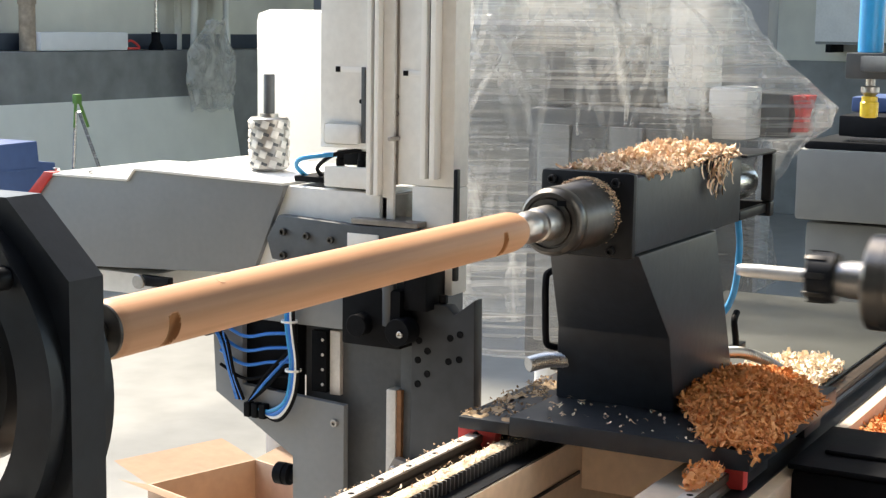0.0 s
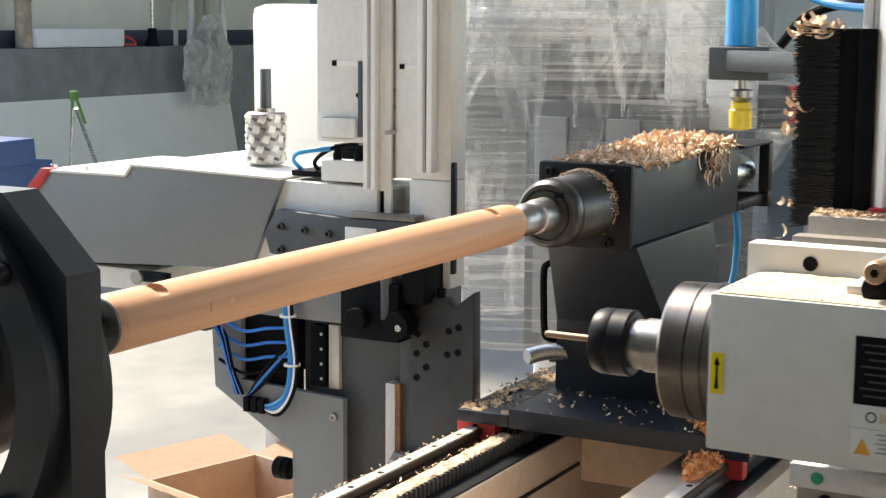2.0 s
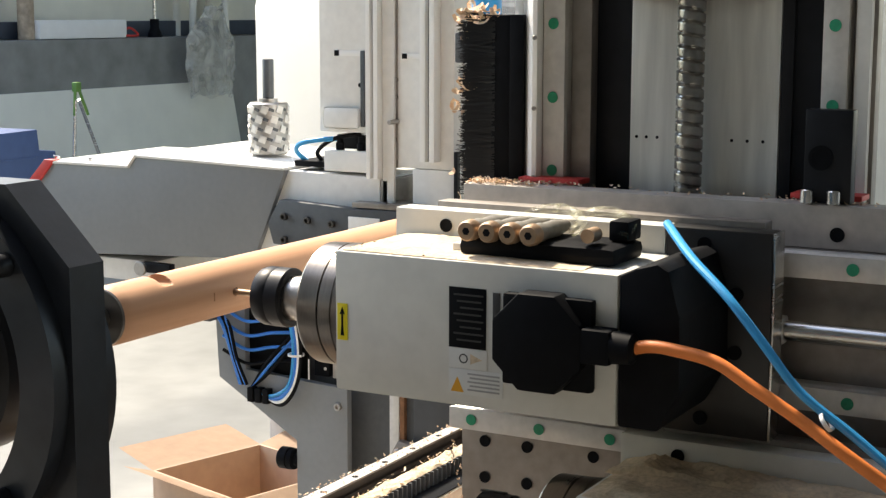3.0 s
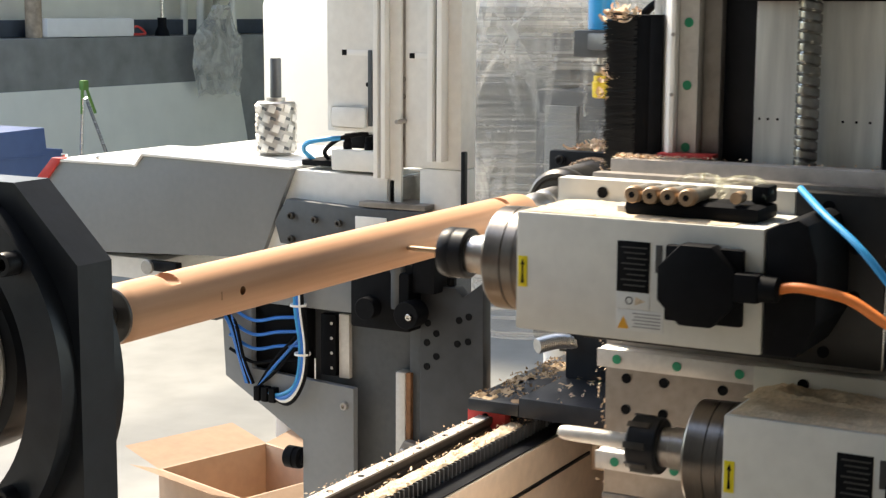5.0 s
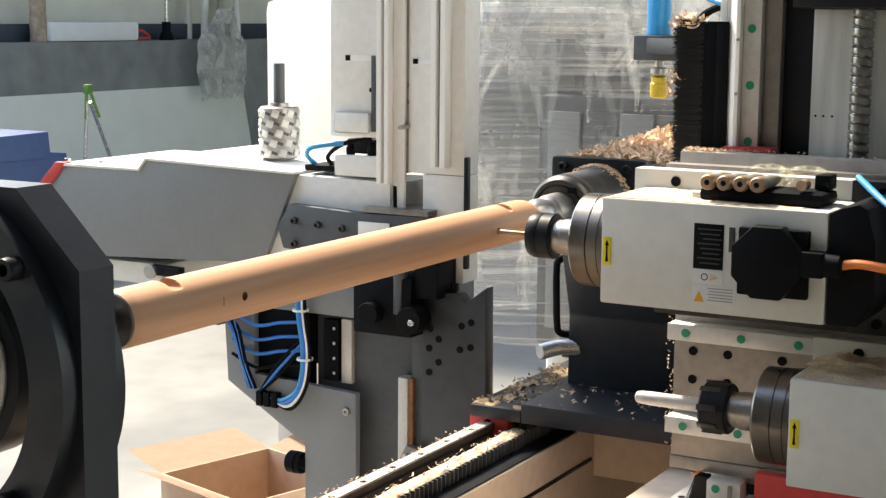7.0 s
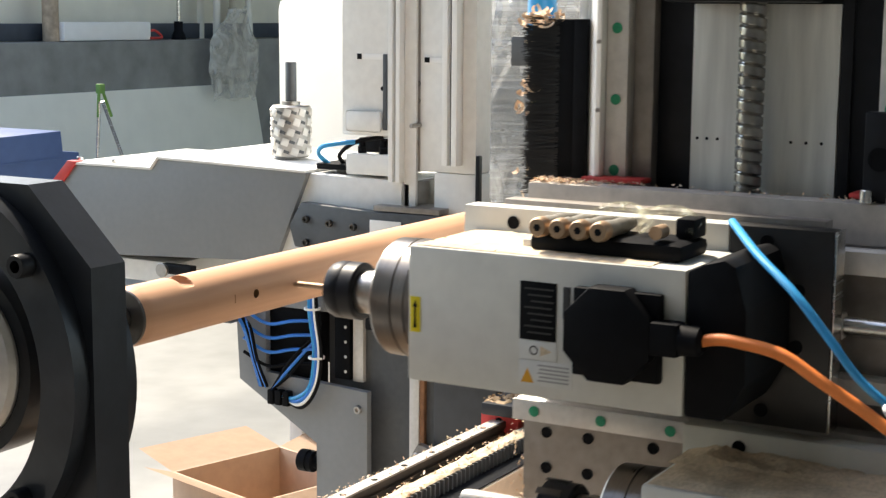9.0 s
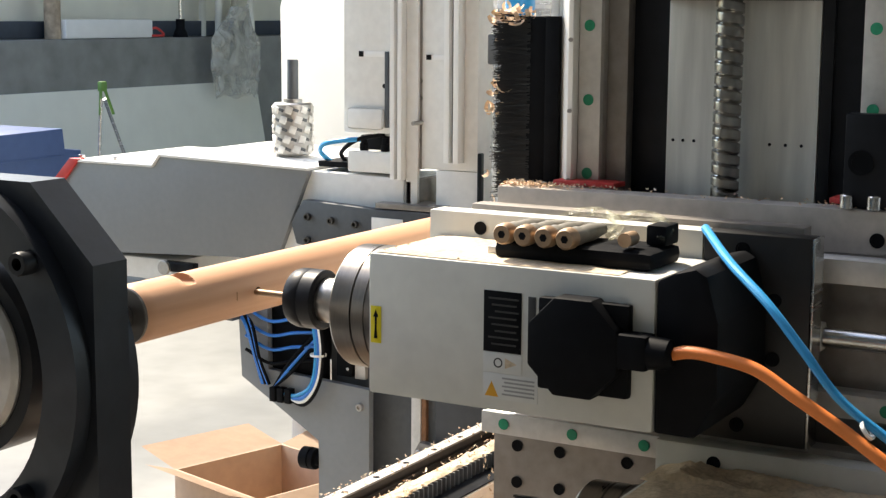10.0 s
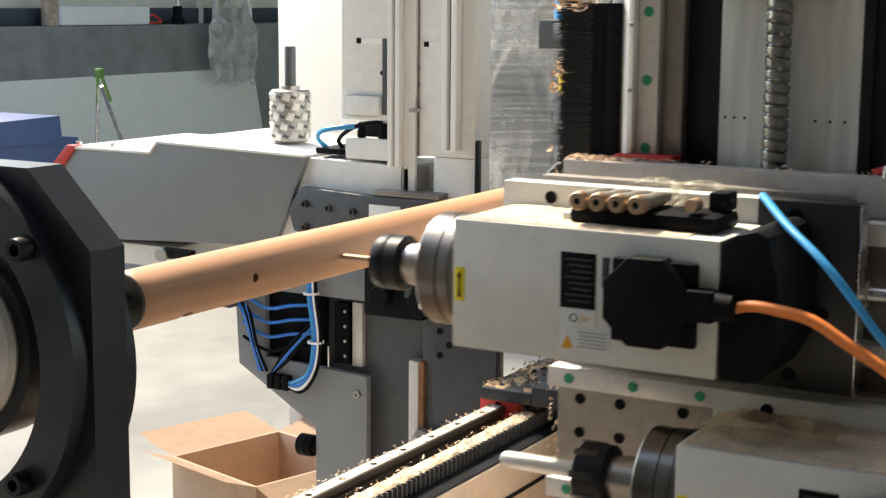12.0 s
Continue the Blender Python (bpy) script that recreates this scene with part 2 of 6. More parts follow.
M_WRAP.node_tree.links.new(tl.outputs[0], tm.inputs[2])
M_WRAP.node_tree.links.new(tm.outputs[0], M_WRAP.node_tree.nodes["Material Output"].inputs[0])
# grey kept dark to stand in for shade on the sheet
M_COVER = mat("shade_dark_green_grey", (0.085, 0.088, 0.08), 0.4, var=0.2, scale=9, bump=0.05)
M_SLATE = mat("cabinet_grey", (0.30, 0.31, 0.30), 0.5, var=0.08, scale=12)


# ---- mesh helpers ----
def part(name, bm, material, parent=None, label="", smooth=True):
    """Links a bmesh as one mesh object under a thing or a part."""
    me = bpy.data.meshes.new(name)
    bmesh.ops.recalc_face_normals(bm, faces=bm.faces[:])
    bm.to_mesh(me)
    bm.free()
    for mm in (material if isinstance(material, (list, tuple)) else [material]):
        me.materials.append(mm)
    if smooth:
        me.shade_smooth()
        me.set_sharp_from_angle(angle=radians(35))
    ob = new(name, me)
    if parent is not None:
        ob.parent = parent
    if label:
        tagged(ob, label)
    return ob


def thing(name, label, category, at=None, group="", kind=""):
    ob = new(name)
    if at is not None:
        ob.matrix_basis = at
    return tagged(ob, label, category, group, kind)


def box(x0, x1, y0, y1, z0, z1, bev=0.002, bm=None):
    bm = bm or bmesh.new()
    m = Matrix.Translation(((x0 + x1) / 2, (y0 + y1) / 2, (z0 + z1) / 2)) @ Matrix.Diagonal((abs(x1 - x0), abs(y1 - y0), abs(z1 - z0), 1))
    r = bmesh.ops.create_cube(bm, size=1, matrix=m)
    if bev:
        vs = set(r["verts"])
        es = [e for e in bm.edges if e.verts[0] in vs]
        bmesh.ops.bevel(bm, geom=es, offset=bev, segments=2, affect="EDGES", profile=0.6)
    return bm


def prism(pts, axis, a, b, bev=0.003, bm=None):
    """A polygon extruded along an axis; pts are the two other coordinates in order."""
    bm = bm or bmesh.new()

    def co(p, v):
        return (v, p[0], p[1]) if axis == "x" else ((p[0], v, p[1]) if axis == "y" else (p[0], p[1], v))
    lo = [bm.verts.new(co(p, a)) for p in pts]
    hi = [bm.verts.new(co(p, b)) for p in pts]
    fs = [bm.faces.new(lo), bm.faces.new(hi[::-1])]
    k = len(pts)
    for i in range(k):
        fs.append(bm.faces.new((lo[i], lo[(i + 1) % k], hi[(i + 1) % k], hi[i])))
    bmesh.ops.recalc_face_normals(bm, faces=fs)
    if bev:
        es = list({e for f in fs for e in f.edges})
        bmesh.ops.bevel(bm, geom=es, offset=bev, segments=2, affect="EDGES", profile=0.6)
    return bm


def lathe(profile, centre, axis="x", seg=40, bm=None):
    """A profile of (distance along the axis, radius) turned round the axis through centre."""
    bm = bm or bmesh.new()
    rings = []
    c = Vector(centre)
    for s, r in profile:
        ring = []
        for i in range(seg):
            a = 2 * math.pi * i / seg
            u, v = r * math.cos(a), r * math.sin(a)
            d = {"x": (s, u, v), "y": (u, s, v), "z": (u, v, s)}[axis]
            ring.append(bm.verts.new(c + Vector(d)))
        rings.append(ring)
    for p, q in zip(rings, rings[1:]):
        for i in range(seg):
            bm.faces.new((p[i], p[(i + 1) % seg], q[(i + 1) % seg], q[i]))
    bm.faces.new(rings[0][::-1])
    bm.faces.new(rings[-1])
    return bm


def cyl(a, b, r, centre, axis="x", seg=28, ch=0.001, bm=None):
    s = 1 if b > a else -1
    return lathe([(a, r - ch), (a + s * ch, r), (b - s * ch, r), (b, r - ch)], centre, axis, seg, bm)


def ring(a, b, r0, r1, centre, axis="x", seg=48, bm=None):
    """A tube with a bore."""
    bm = bm or bmesh.new()
    c = Vector(centre)
    loops = []
    for s, r in ((a, r0), (a, r1), (b, r1), (b, r0)):
        row = []
        for i in range(seg):
            t = 2 * math.pi * i / seg
            u, v = r * math.cos(t), r * math.sin(t)
            row.append(bm.verts.new(c + Vector({"x": (s, u, v), "y": (u, s, v), "z": (u, v, s)}[axis])))
        loops.append(row)
    for p, q in zip(loops, loops[1:] + loops[:1]):
        for i in range(seg):
            bm.faces.new((p[i], p[(i + 1) % seg], q[(i + 1) % seg], q[i]))
    return bm


def smooth_path(pts, n=10):
    out = []
    P = [Vector(p) for p in pts]
    P = [P[0] * 2 - P[1]] + P + [P[-1] * 2 - P[-2]]
    for i in range(1, len(P) - 2):
        for k in range(n):
            t = k / n
            a, b, c, d = P[i - 1], P[i], P[i + 1], P[i + 2]
            out.append(0.5 * (2 * b + (c - a) * t + (2 * a - 5 * b + 4 * c - d) * t * t + (3 * b - a - 3 * c + d) * t ** 3))
    out.append(P[-2])
    return out


def tube(pts, r, seg=10, n=8, rib=0.0, bm=None):
    bm = bm or bmesh.new()
    path = smooth_path(pts, n)
    rings, up = [], Vector((0.13, 0.31, 0.94))
    for i, p in enumerate(path):
        d = (path[min(i + 1, len(path) - 1)] - path[max(i - 1, 0)]).normalized()
        u = d.cross(up).normalized()
        v = d.cross(u).normalized()
        rr = r * (1 + (rib if i % 2 else -rib))
        rings.append([bm.verts.new(p + rr * (math.cos(a) * u + math.sin(a) * v)) for a in [2 * math.pi * k / seg for k in range(seg)]])
    for p, q in zip(rings, rings[1:]):
        for i in range(seg):
            bm.faces.new((p[i], p[(i + 1) % seg], q[(i + 1) % seg], q[i]))
    bm.faces.new(rings[0][::-1])
    bm.faces.new(rings[-1])
    return bm


def screw_head(centre, axis, r=0.006, h=0.006, sign=-1, bm=None):
    """A socket cap screw: head with a dark hexagonal recess."""
    bm = bm or bmesh.new()
    c = Vector(centre)

    def co(s, rr, a):
        u, v = rr * math.cos(a), rr * math.sin(a)
        return c + Vector({"x": (s, u, v), "y": (u, s, v), "z": (u, v, s)}[axis])
    rows = []
    for s, rr in ((0, r), (sign * h * 0.85, r), (sign * h, r * 0.9), (sign * h, r * 0.52), (sign * h * 0.3, r * 0.5)):
        rows.append([bm.verts.new(co(s, rr, 2 * math.pi * i / 12)) for i in range(12)])
    for p, q in zip(rows, rows[1:]):
        for i in range(12):
            bm.faces.new((p[i], p[(i + 1) % 12], q[(i + 1) % 12], q[i]))
    bm.faces.new(rows[-1])
    return bm


def hole(centre, axis, r, sign=-1, depth=0.004):
    """The dark bottom of a drilled hole with a thin countersunk rim."""
    return ring(0, sign * 0.0012, r * 0.72, r, centre, axis, 16, cyl(sign * 0.0004, sign * 0.0008, r * 0.74, centre, axis, 16, 0.0001))


def shaving(bm, at, length, width, curl, rot, seg=5):
    """One curled ribbon of wood."""
    m = Matrix.Translation(at) @ rot.to_matrix().to_4x4()
    prev = None
    R = length / max(curl, 0.2)
    tw = random.uniform(-0.6, 0.6)
    for i in range(seg + 1):
        a = curl * (i / seg - 0.5)
        w = width * (0.45 + 0.55 * math.sin(math.pi * (0.12 + 0.76 * i / seg))) / 2
        x, z = R * math.sin(a), R * (1 - math.cos(a))
        s = tw * (i / seg - 0.5)
        p = bm.verts.new(m @ Vector((x, -w * math.cos(s), z - w * math.sin(s))))
        q = bm.verts.new(m @ Vector((x, w * math.cos(s), z + w * math.sin(s))))
        if prev:
            bm.faces.new((prev[0], prev[1], q, p))
        prev = (p, q)


def pile(name, height, region, count, material, label, lmin=0.012, lmax=0.03, sink=0.2, parent=None, bed=True):
    """A heap of shavings: a low mound with ribbons lying on and in it. height(x, y) gives its surface, None outside."""
    rnd = random.Random(len(name) * 7 + count)
    x0, x1, y0, y1 = region
    bm = bmesh.new()
    if bed:
        nx, ny = 44, 44
        grid = {}
        for i in range(nx + 1):
            for j in range(ny + 1):
                x, y = x0 + (x1 - x0) * i / nx, y0 + (y1 - y0) * j / ny
                h = height(x, y)
                if h is not None:
                    grid[i, j] = bm.verts.new((x, y, h - 0.003 + 0.006 * noise.noise((x * 90, y * 90, 3))))
        for i in range(nx):
            for j in range(ny):
                q = [grid.get(k) for k in ((i, j), (i + 1, j), (i + 1, j + 1), (i, j + 1))]
                if all(q):
                    bm.faces.new(q)
    made = tries = 0
    while made < count and tries < count * 8:
        tries += 1
        x, y = rnd.uniform(x0, x1), rnd.uniform(y0, y1)
        h = height(x, y)
        if h is None:
            continue
        L = rnd.uniform(lmin, lmax)
        e = Euler((rnd.uniform(-0.5, 0.5), rnd.uniform(-0.5, 0.5), rnd.uniform(0, 6.28)))
        if rnd.random() < 0.5:
            e.x += math.pi
        shaving(bm, (x, y, h + rnd.uniform(-sink, 0.5) * 0.012), L, min(0.0075, L * rnd.uniform(0.14, 0.34)), rnd.choice((0.7, 1.4, 2.2, 3.6, 5.4)) * rnd.uniform(0.8, 1.2), e, 7 if L > 0.012 else 4)
        made += 1
    ob = part(name, bm, material, parent, smooth=False)
    return tagged(ob, label, "wood shavings", kind="stuff")


# ---- the hall ----
AX = 1.15  # height of the turning axis


def hall():
    tagged(part("ground", box(-400, 400, -400, 400, -0.4, -0.13, 0), M_LEDGE), "grey yard outside the hall", kind="structure")
    tagged(part("floor", box(-8.25, 11.25, -8.25, 6.25, -0.12, 0, 0), M_FLOOR), "worn grey painted concrete workshop floor", kind="structure")
    # window opening out of view, added to let in side light and sun
    bm = box(6.4, 11.2, 6, 6.25, 0, 5.2, 0)
    box(5.3, 6.4, 6, 6.25, 0, 2.3, 0, bm)
    box(5.3, 6.4, 6, 6.08, 5.14, 5.2, 0, bm)
    box(-8, -5, 6, 6.25, 0, 5.2, 0, bm)
    box(-5, 5.3, 6, 6.25, 0, 1.3, 0, bm)
    box(-5, 5.3, 6, 6.08, 5.14, 5.2, 0, bm)
    wn_ = part("wall_north", bm, M_WALL)
    tagged(wn_, "grey plastered workshop wall with an added, unseen window opening", kind="structure")
    tagged(part("trim_plinth", box(-8, 9.6, 5.72, 6, 0, 1.233, 0.01), M_LEDGE), "stained dark grey masonry plinth along the wall", kind="structure")
    tagged(part("trim_sill", box(-8, 9.6, 5.9, 5.996, 1.237, 1.34, 0.004), M_NAVY), "dark blue sill band above the plinth", kind="structure")
    # gate out of view, added to give the tailstock's side its sheen
    bm = box(11, 11.25, -1.6, 6, 0, 5.2, 0)
    box(11, 11.25, -8, -7.6, 0, 5.2, 0, bm)
    box(11, 11.25, -7.6, -1.6, 4.6, 5.2, 0, bm)
    tagged(part("wall_east", bm, M_WALL), "grey workshop end wall with an added, unseen gate", kind="structure")
    tagged(part("trim_east", box(10.9, 10.99, -1.6, 5.7, 0, 1.2, 0.01), M_LEDGE), "dark grey dado on the end wall", kind="structure")
    # unseen south and west sides, added to cut fill light; south has a gate
    bm = box(-8, 3.0, -8.25, -8, 0, 5.2, 0)
    box(9, 11.25, -8.25, -8, 0, 5.2, 0, bm)
    box(3.0, 9, -8.25, -8, 4.8, 5.2, 0, bm)
    tagged(part("wall_south", bm, M_SHEET), "unseen dim wall with a wide open gate", kind="structure")
    tagged(part("wall_west", box(-8.25, -8, -8, 6.25, 0, 5.2, 0), M_SHEET), "unseen dim wall that holds back fill light", kind="structure")
    # unseen roof, added so that its opening decides where sun falls
    bm = box(-8, 11.25, -8.25, 0.2, 5.2, 5.3, 0)
    box(6.2, 11.25, 0.2, 6.25, 5.2, 5.3, 0, bm)
    box(-8, -2, 0.2, 6.25, 5.2, 5.3, 0, bm)
    # strip that keeps the sun off the far machine bed
    box(4.6, 6.2, 0.2, 2.9, 5.2, 5.3, 0, bm)
    tagged(part("ceiling", bm, M_SHEET), "unseen grey roof, its opening shaped to place the sunlight", kind="structure")


def wall_things():
    # pale board leaning on the plinth
    b = prism([(5.3, 0.02), (8.02, 0.02), (7.88, 0.93), (5.3, 0.93)], "y", 0, 0.03, 0.004)
    t = thing("leaning_board", "large pale grey board leaning against the wall plinth", "board", pose(0, 5.62, 0, -4))
    part("sheet", b, M_PANEL, t)
    t = thing("polystyrene_bar", "long white foam packing bar lying on the sill", "packing bar", pose(-0.4, 5.74, 1.236))
    b = box(6.45, 7.25, 0, 0.09, 0, 0.115, 0.012)
    part("bar", b, M_WHITE, t)
    part("red_strap", tube([(7.25, 0.03, 0.05), (7.32, 0.03, 0.06), (7.38, 0.02, 0.015), (7.24, 0.0, 0.012)], 0.008), M_RED, t)
    t = thing("wall_pipe", "rust-stained vertical pipe in front of the wall", "pipe", pose(6.02, 5.82, 1.234))
    part("pipe", cyl(0, 2.6, 0.05, (0, 0, 0), "z"), M_RUST, t)
    part("collar", cyl(0.28, 0.34, 0.056, (0, 0, 0), "z"), M_RUST, t)
    t = thing("broom_rod", "thin metal rod with a black foot standing on the sill", "rod", pose(7.2, 5.80, 1.234))
    part("rod", cyl(0.1, 1.6, 0.012, (0, 0, 0), "z"), M_STEEL, t)
    part("foot", lathe([(0, 0.05), (0.03, 0.045), (0.06, 0.03), (0.12, 0.03)], (0, 0, 0), "z"), M_BLACK, t)
    # stool with pale legs standing on the sill
    t = thing("stool", "small stool with a dark seat and pale legs on the sill", "stool", pose(7.76, 5.84, 1.234))
    part("seat", box(-0.35, 0.35, -0.09, 0.09, 0.35, 0.47, 0.012), M_NAVY, t)
    for sx in (-0.15, 0.15):
        for sy in (-0.07, 0.07):
            part("leg", tube([(sx * 1.25, sy, 0), (sx * 1.2, sy, 0.35)], 0.026), M_WALL, t)
    # dusty bag hung from the stool over the plinth, a thin veil of film below it
    bm = bmesh.new()
    seg, prev = 60, None
    for i in range(60):
        z = 0.28 - 0.0102 * i
        u = i / 59
        wide = 0.07 + 0.19 * min(1, u * 2.6) ** 1.3 - 0.10 * max(0, u - 0.62)
        row = []
        for k in range(seg):
            a = 2 * math.pi * k / seg
            f = 1 + 0.30 * noise.noise((math.cos(a) * 1.6, math.sin(a) * 1.6, z * 5)) + 0.10 * noise.noise((math.cos(a) * 5, math.sin(a) * 5, z * 13 + 4))
            row.append(bm.verts.new((wide * f * math.cos(a) - 0.05 * u, 0.045 * f * math.sin(a) - 0.03 * u, z + 0.04 * noise.noise((a * 1.5, u * 3, 2)))))
        if prev:
            for k in range(seg):
                bm.faces.new((prev[k], prev[(k + 1) % seg], row[(k + 1) % seg], row[k]))
        prev = row
    t = thing("plastic_bag", "crumpled dusty grey plastic bag hanging over the plinth", "bag", pose(7.58, 5.60, 1.16))
    part("bag", bm, M_FILMB, t)
    t = thing("wall_post", "dark grey upright steel post", "post", pose(8.86, 5.5, 0))
    part("post", box(-0.1, 0.1, -0.08, 0.08, 0, 4.9, 0.01), M_MID, t)
    part("base_plate", box(-0.16, 0.16, -0.14, 0.14, 0, 0.02, 0.003), M_MID, t)
    t = thing("blue_crate", "dark blue stepped sheet-metal cabinet", "cabinet", pose(4.2, 4.45, 0))
    part("body", prism([(0.0, 0.0), (0.553, 0.0), (0.553, 0.726), (0.44, 0.738), (0.428, 0.839), (0.0, 0.832)], "y", 0.0, 0.4, 0.006), M_BOXBLUE, t)
    part("front_lip", box(0.005, 0.42, -0.006, -0.0005, 0.70, 0.71, 0.001), M_BOXBLUE, t)
    t = thing("folding_stand", "silver folding stand with a green clamp on top", "stand", pose(5.03, 4.55, 0))
    for a, b_ in ((-0.012, -0.05), (0.012, 0.52)):
        part("leg", tube([(a, 0, 0.96), (a + (b_ - a) * 0.5, 0.02, 0.48), (b_, 0.05, 0)], 0.009), M_STEEL, t)
        part("grip", tube([(a, 0, 1.02), (a + (b_ - a) * 0.14, 0.004, 0.88)], 0.008), M_GREENP, t)
    part("clamp", box(-0.022, 0.02, -0.015, 0.015, 1.0, 1.05, 0.006), M_GREENP, t)


def white_pack():
    t = thing("wrapped_pack", "tall pack wrapped in bright white sheet", "pack", pose(2.36, 1.13, 0))
    bm = box(-0.28, -0.085, -0.22, 0.21, 0.72, 1.452, 0.03)
    bmesh.ops.subdivide_edges(bm, edges=bm.edges[:], cuts=5, use_grid_fill=True)
    for v in bm.verts:
        v.co += Vector((1, 1, 0.5)) * 0.008 * noise.noise(v.co * 5)
    part("sheet", bm, M_WRAP, t)
    part("stand_top", box(-0.27, -0.095, -0.2, 0.2, 0.69, 0.716, 0.004), M_LIGHT, t)
    for x in (-0.24, -0.12):
        for y in (-0.17, 0.17):
            part("stand_leg", box(x - 0.02, x + 0.02, y - 0.02, y + 0.02, 0, 0.69, 0.004), M_LIGHT, t)


def askew_point(u, d, z):
    """A point of the wrapped lathe, which stands askew in the hall: u along it, d across it."""
    return Vector((-1.048 + 0.875 * d + 0.485 * u, -0.90 + 0.485 * d - 0.875 * u, z))


def wrapped_machine():
    t = thing("wrapped_lathe", "grey woodworking lathe wrapped in wrinkled clear stretch film", "machine", pose(0, 0, 0))
    part("body", box(2.82, 3.4, 0.47, 0.95, 0.5, 1.205, 0.02), M_DARK, t)
    part("head", box(3.02, 3.36, 0.66, 0.95, 1.2055, 1.335, 0.015), M_DARK, t)
    part("column", box(2.965, 3.10, 0.492, 0.602, 1.206, 2.0, 0.008), M_WHITE, t, "white upright of the lathe")
    part("roller", tube([askew_point(0.02, 4.16, 1.395), askew_point(0.20, 4.16, 1.397), askew_point(0.42, 4.16, 1.40)], 0.042, 24, 6), M_MID, t, "long grey roller")
    part("roller_post", box(2.86, 2.92, 0.86, 0.92, 1.2055, 1.365, 0.004), M_DARK, t)
    part("arm", box(3.10, 3.19, 0.30, 0.66, 1.13, 1.252, 0.01), M_DARK, t)
    part("arm_end", prism([(0.258, 1.147), (0.298, 1.147), (0.286, 1.195), (0.296, 1.248), (0.25, 1.248), (0.266, 1.195)], "x", 3.105, 3.19, 0.004), M_RED, t, "red end plate")
    part("pale_box", box(2.965, 3.098, 0.375, 0.485, 1.13, 1.27, 0.012), M_WHITE, t)
    for x, y in ((2.87, 0.88), (2.87, 0.55), (3.32, 0.88), (3.32, 0.55)):
        part("foot", lathe([(0, 0.09), (0.05, 0.085), (0.12, 0.05), (0.5, 0.05)], (x, y, 0), "z", 20), M_LIGHT, t)
    for k in range(4):
        part("panel", box(2.80, 2.818, 0.50 + 0.105 * k, 0.595 + 0.105 * k, 0.56, 1.16, 0.003), M_MID if k % 2 else M_DARK, t)
    # the film: a tube of level rings, pulled out to the arm's end and gathered above it
    outline = [(0.56, 0.84), (0.70, 0.845), (0.75, 0.93), (0.78, 0.943), (0.86, 0.92), (0.946, 0.908), (1.02, 0.927), (1.122, 0.997), (1.168, 1.066), (1.22, 1.079),
               (1.283, 1.013), (1.328, 0.951), (1.413, 0.866), (1.50, 0.812), (1.70, 0.77), (1.95, 0.76)]

    def reach(z):
        for (z0, r0), (z1, r1) in zip(outline, outline[1:]):
            if z <= z1:
                return r0 + (r1 - r0) * (z - z0) / (z1 - z0)
        return outline[-1][1]
    bm = bmesh.new()
    seg, prev = 170, None
    for i in range(140):
        z = 0.56 + 0.01 * i
        right, left = reach(z) + 0.006, 0.012 + 0.02 * math.sin(z * 5)
        mid, half, deep = (right + left) / 2, (right - left) / 2, 0.27 + 0.03 * math.sin(z * 4 + 1)
        row = []
        for k in range(seg):
            a = 2 * math.pi * k / seg
            ca, sa = math.cos(a), math.sin(a)
            u = mid + half * math.copysign(abs(ca) ** 0.7, ca)
            w = 4.25 + deep * math.copysign(abs(sa) ** 0.62, sa)
            slack = 0.35 + 0.65 * max(0.0, min(1.0, (z - 1.2) / 0.2))
            f = 0.010 * noise.noise((u * 2.2, w * 2.2, z * 34)) + 0.022 * slack * noise.noise((u * 9 + z * 6, w * 5, z * 4)) + 0.016 * slack * noise.noise((u * 22 - z * 9, w * 12, z * 11 + 5))
            edge = 1 - 0.7 * abs(ca) ** 6
            u, w = u + f * ca * 0.6, w + f * sa * edge
            row.append(bm.verts.new(askew_point(u, w, z + 0.006 * noise.noise((u * 8, w * 8, z * 3)))))
        if prev:
            for k in range(seg):
                bm.faces.new((prev[k], prev[(k + 1) % seg], row[(k + 1) % seg], row[k]))
        prev = row
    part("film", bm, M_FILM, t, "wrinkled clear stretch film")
    # gathered pleats hanging from the top
    bm = bmesh.new()
    rnd = random.Random(31)
    for k in range(44):
        u0, z0 = rnd.uniform(0.05, 0.72), rnd.uniform(1.34, 1.62)
        du, dz = rnd.uniform(-0.16, 0.16), -rnd.uniform(0.12, 0.42)
        w, d = rnd.uniform(0.003, 0.012), 3.955 + rnd.uniform(-0.006, 0.006)
        prev, tw, bend = None, rnd.uniform(0.5, 2.6), rnd.uniform(-0.05, 0.05)
        for i in range(15):
            v = i / 14
            c = (u0 + du * v + bend * math.sin(math.pi * v), d + 0.008 * math.sin(9 * v + k), z0 + dz * v)
            h = w * (0.2 + math.sin(math.pi * (0.1 + 0.8 * v)))
            p, q = (bm.verts.new(askew_point(c[0] + e * h, c[1] + e * h * math.sin(tw * v), c[2])) for e in (-1, 1))
            if prev:
                bm.faces.new((prev[0], prev[1], q, p))
            prev = (p, q)
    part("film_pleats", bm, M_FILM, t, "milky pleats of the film")


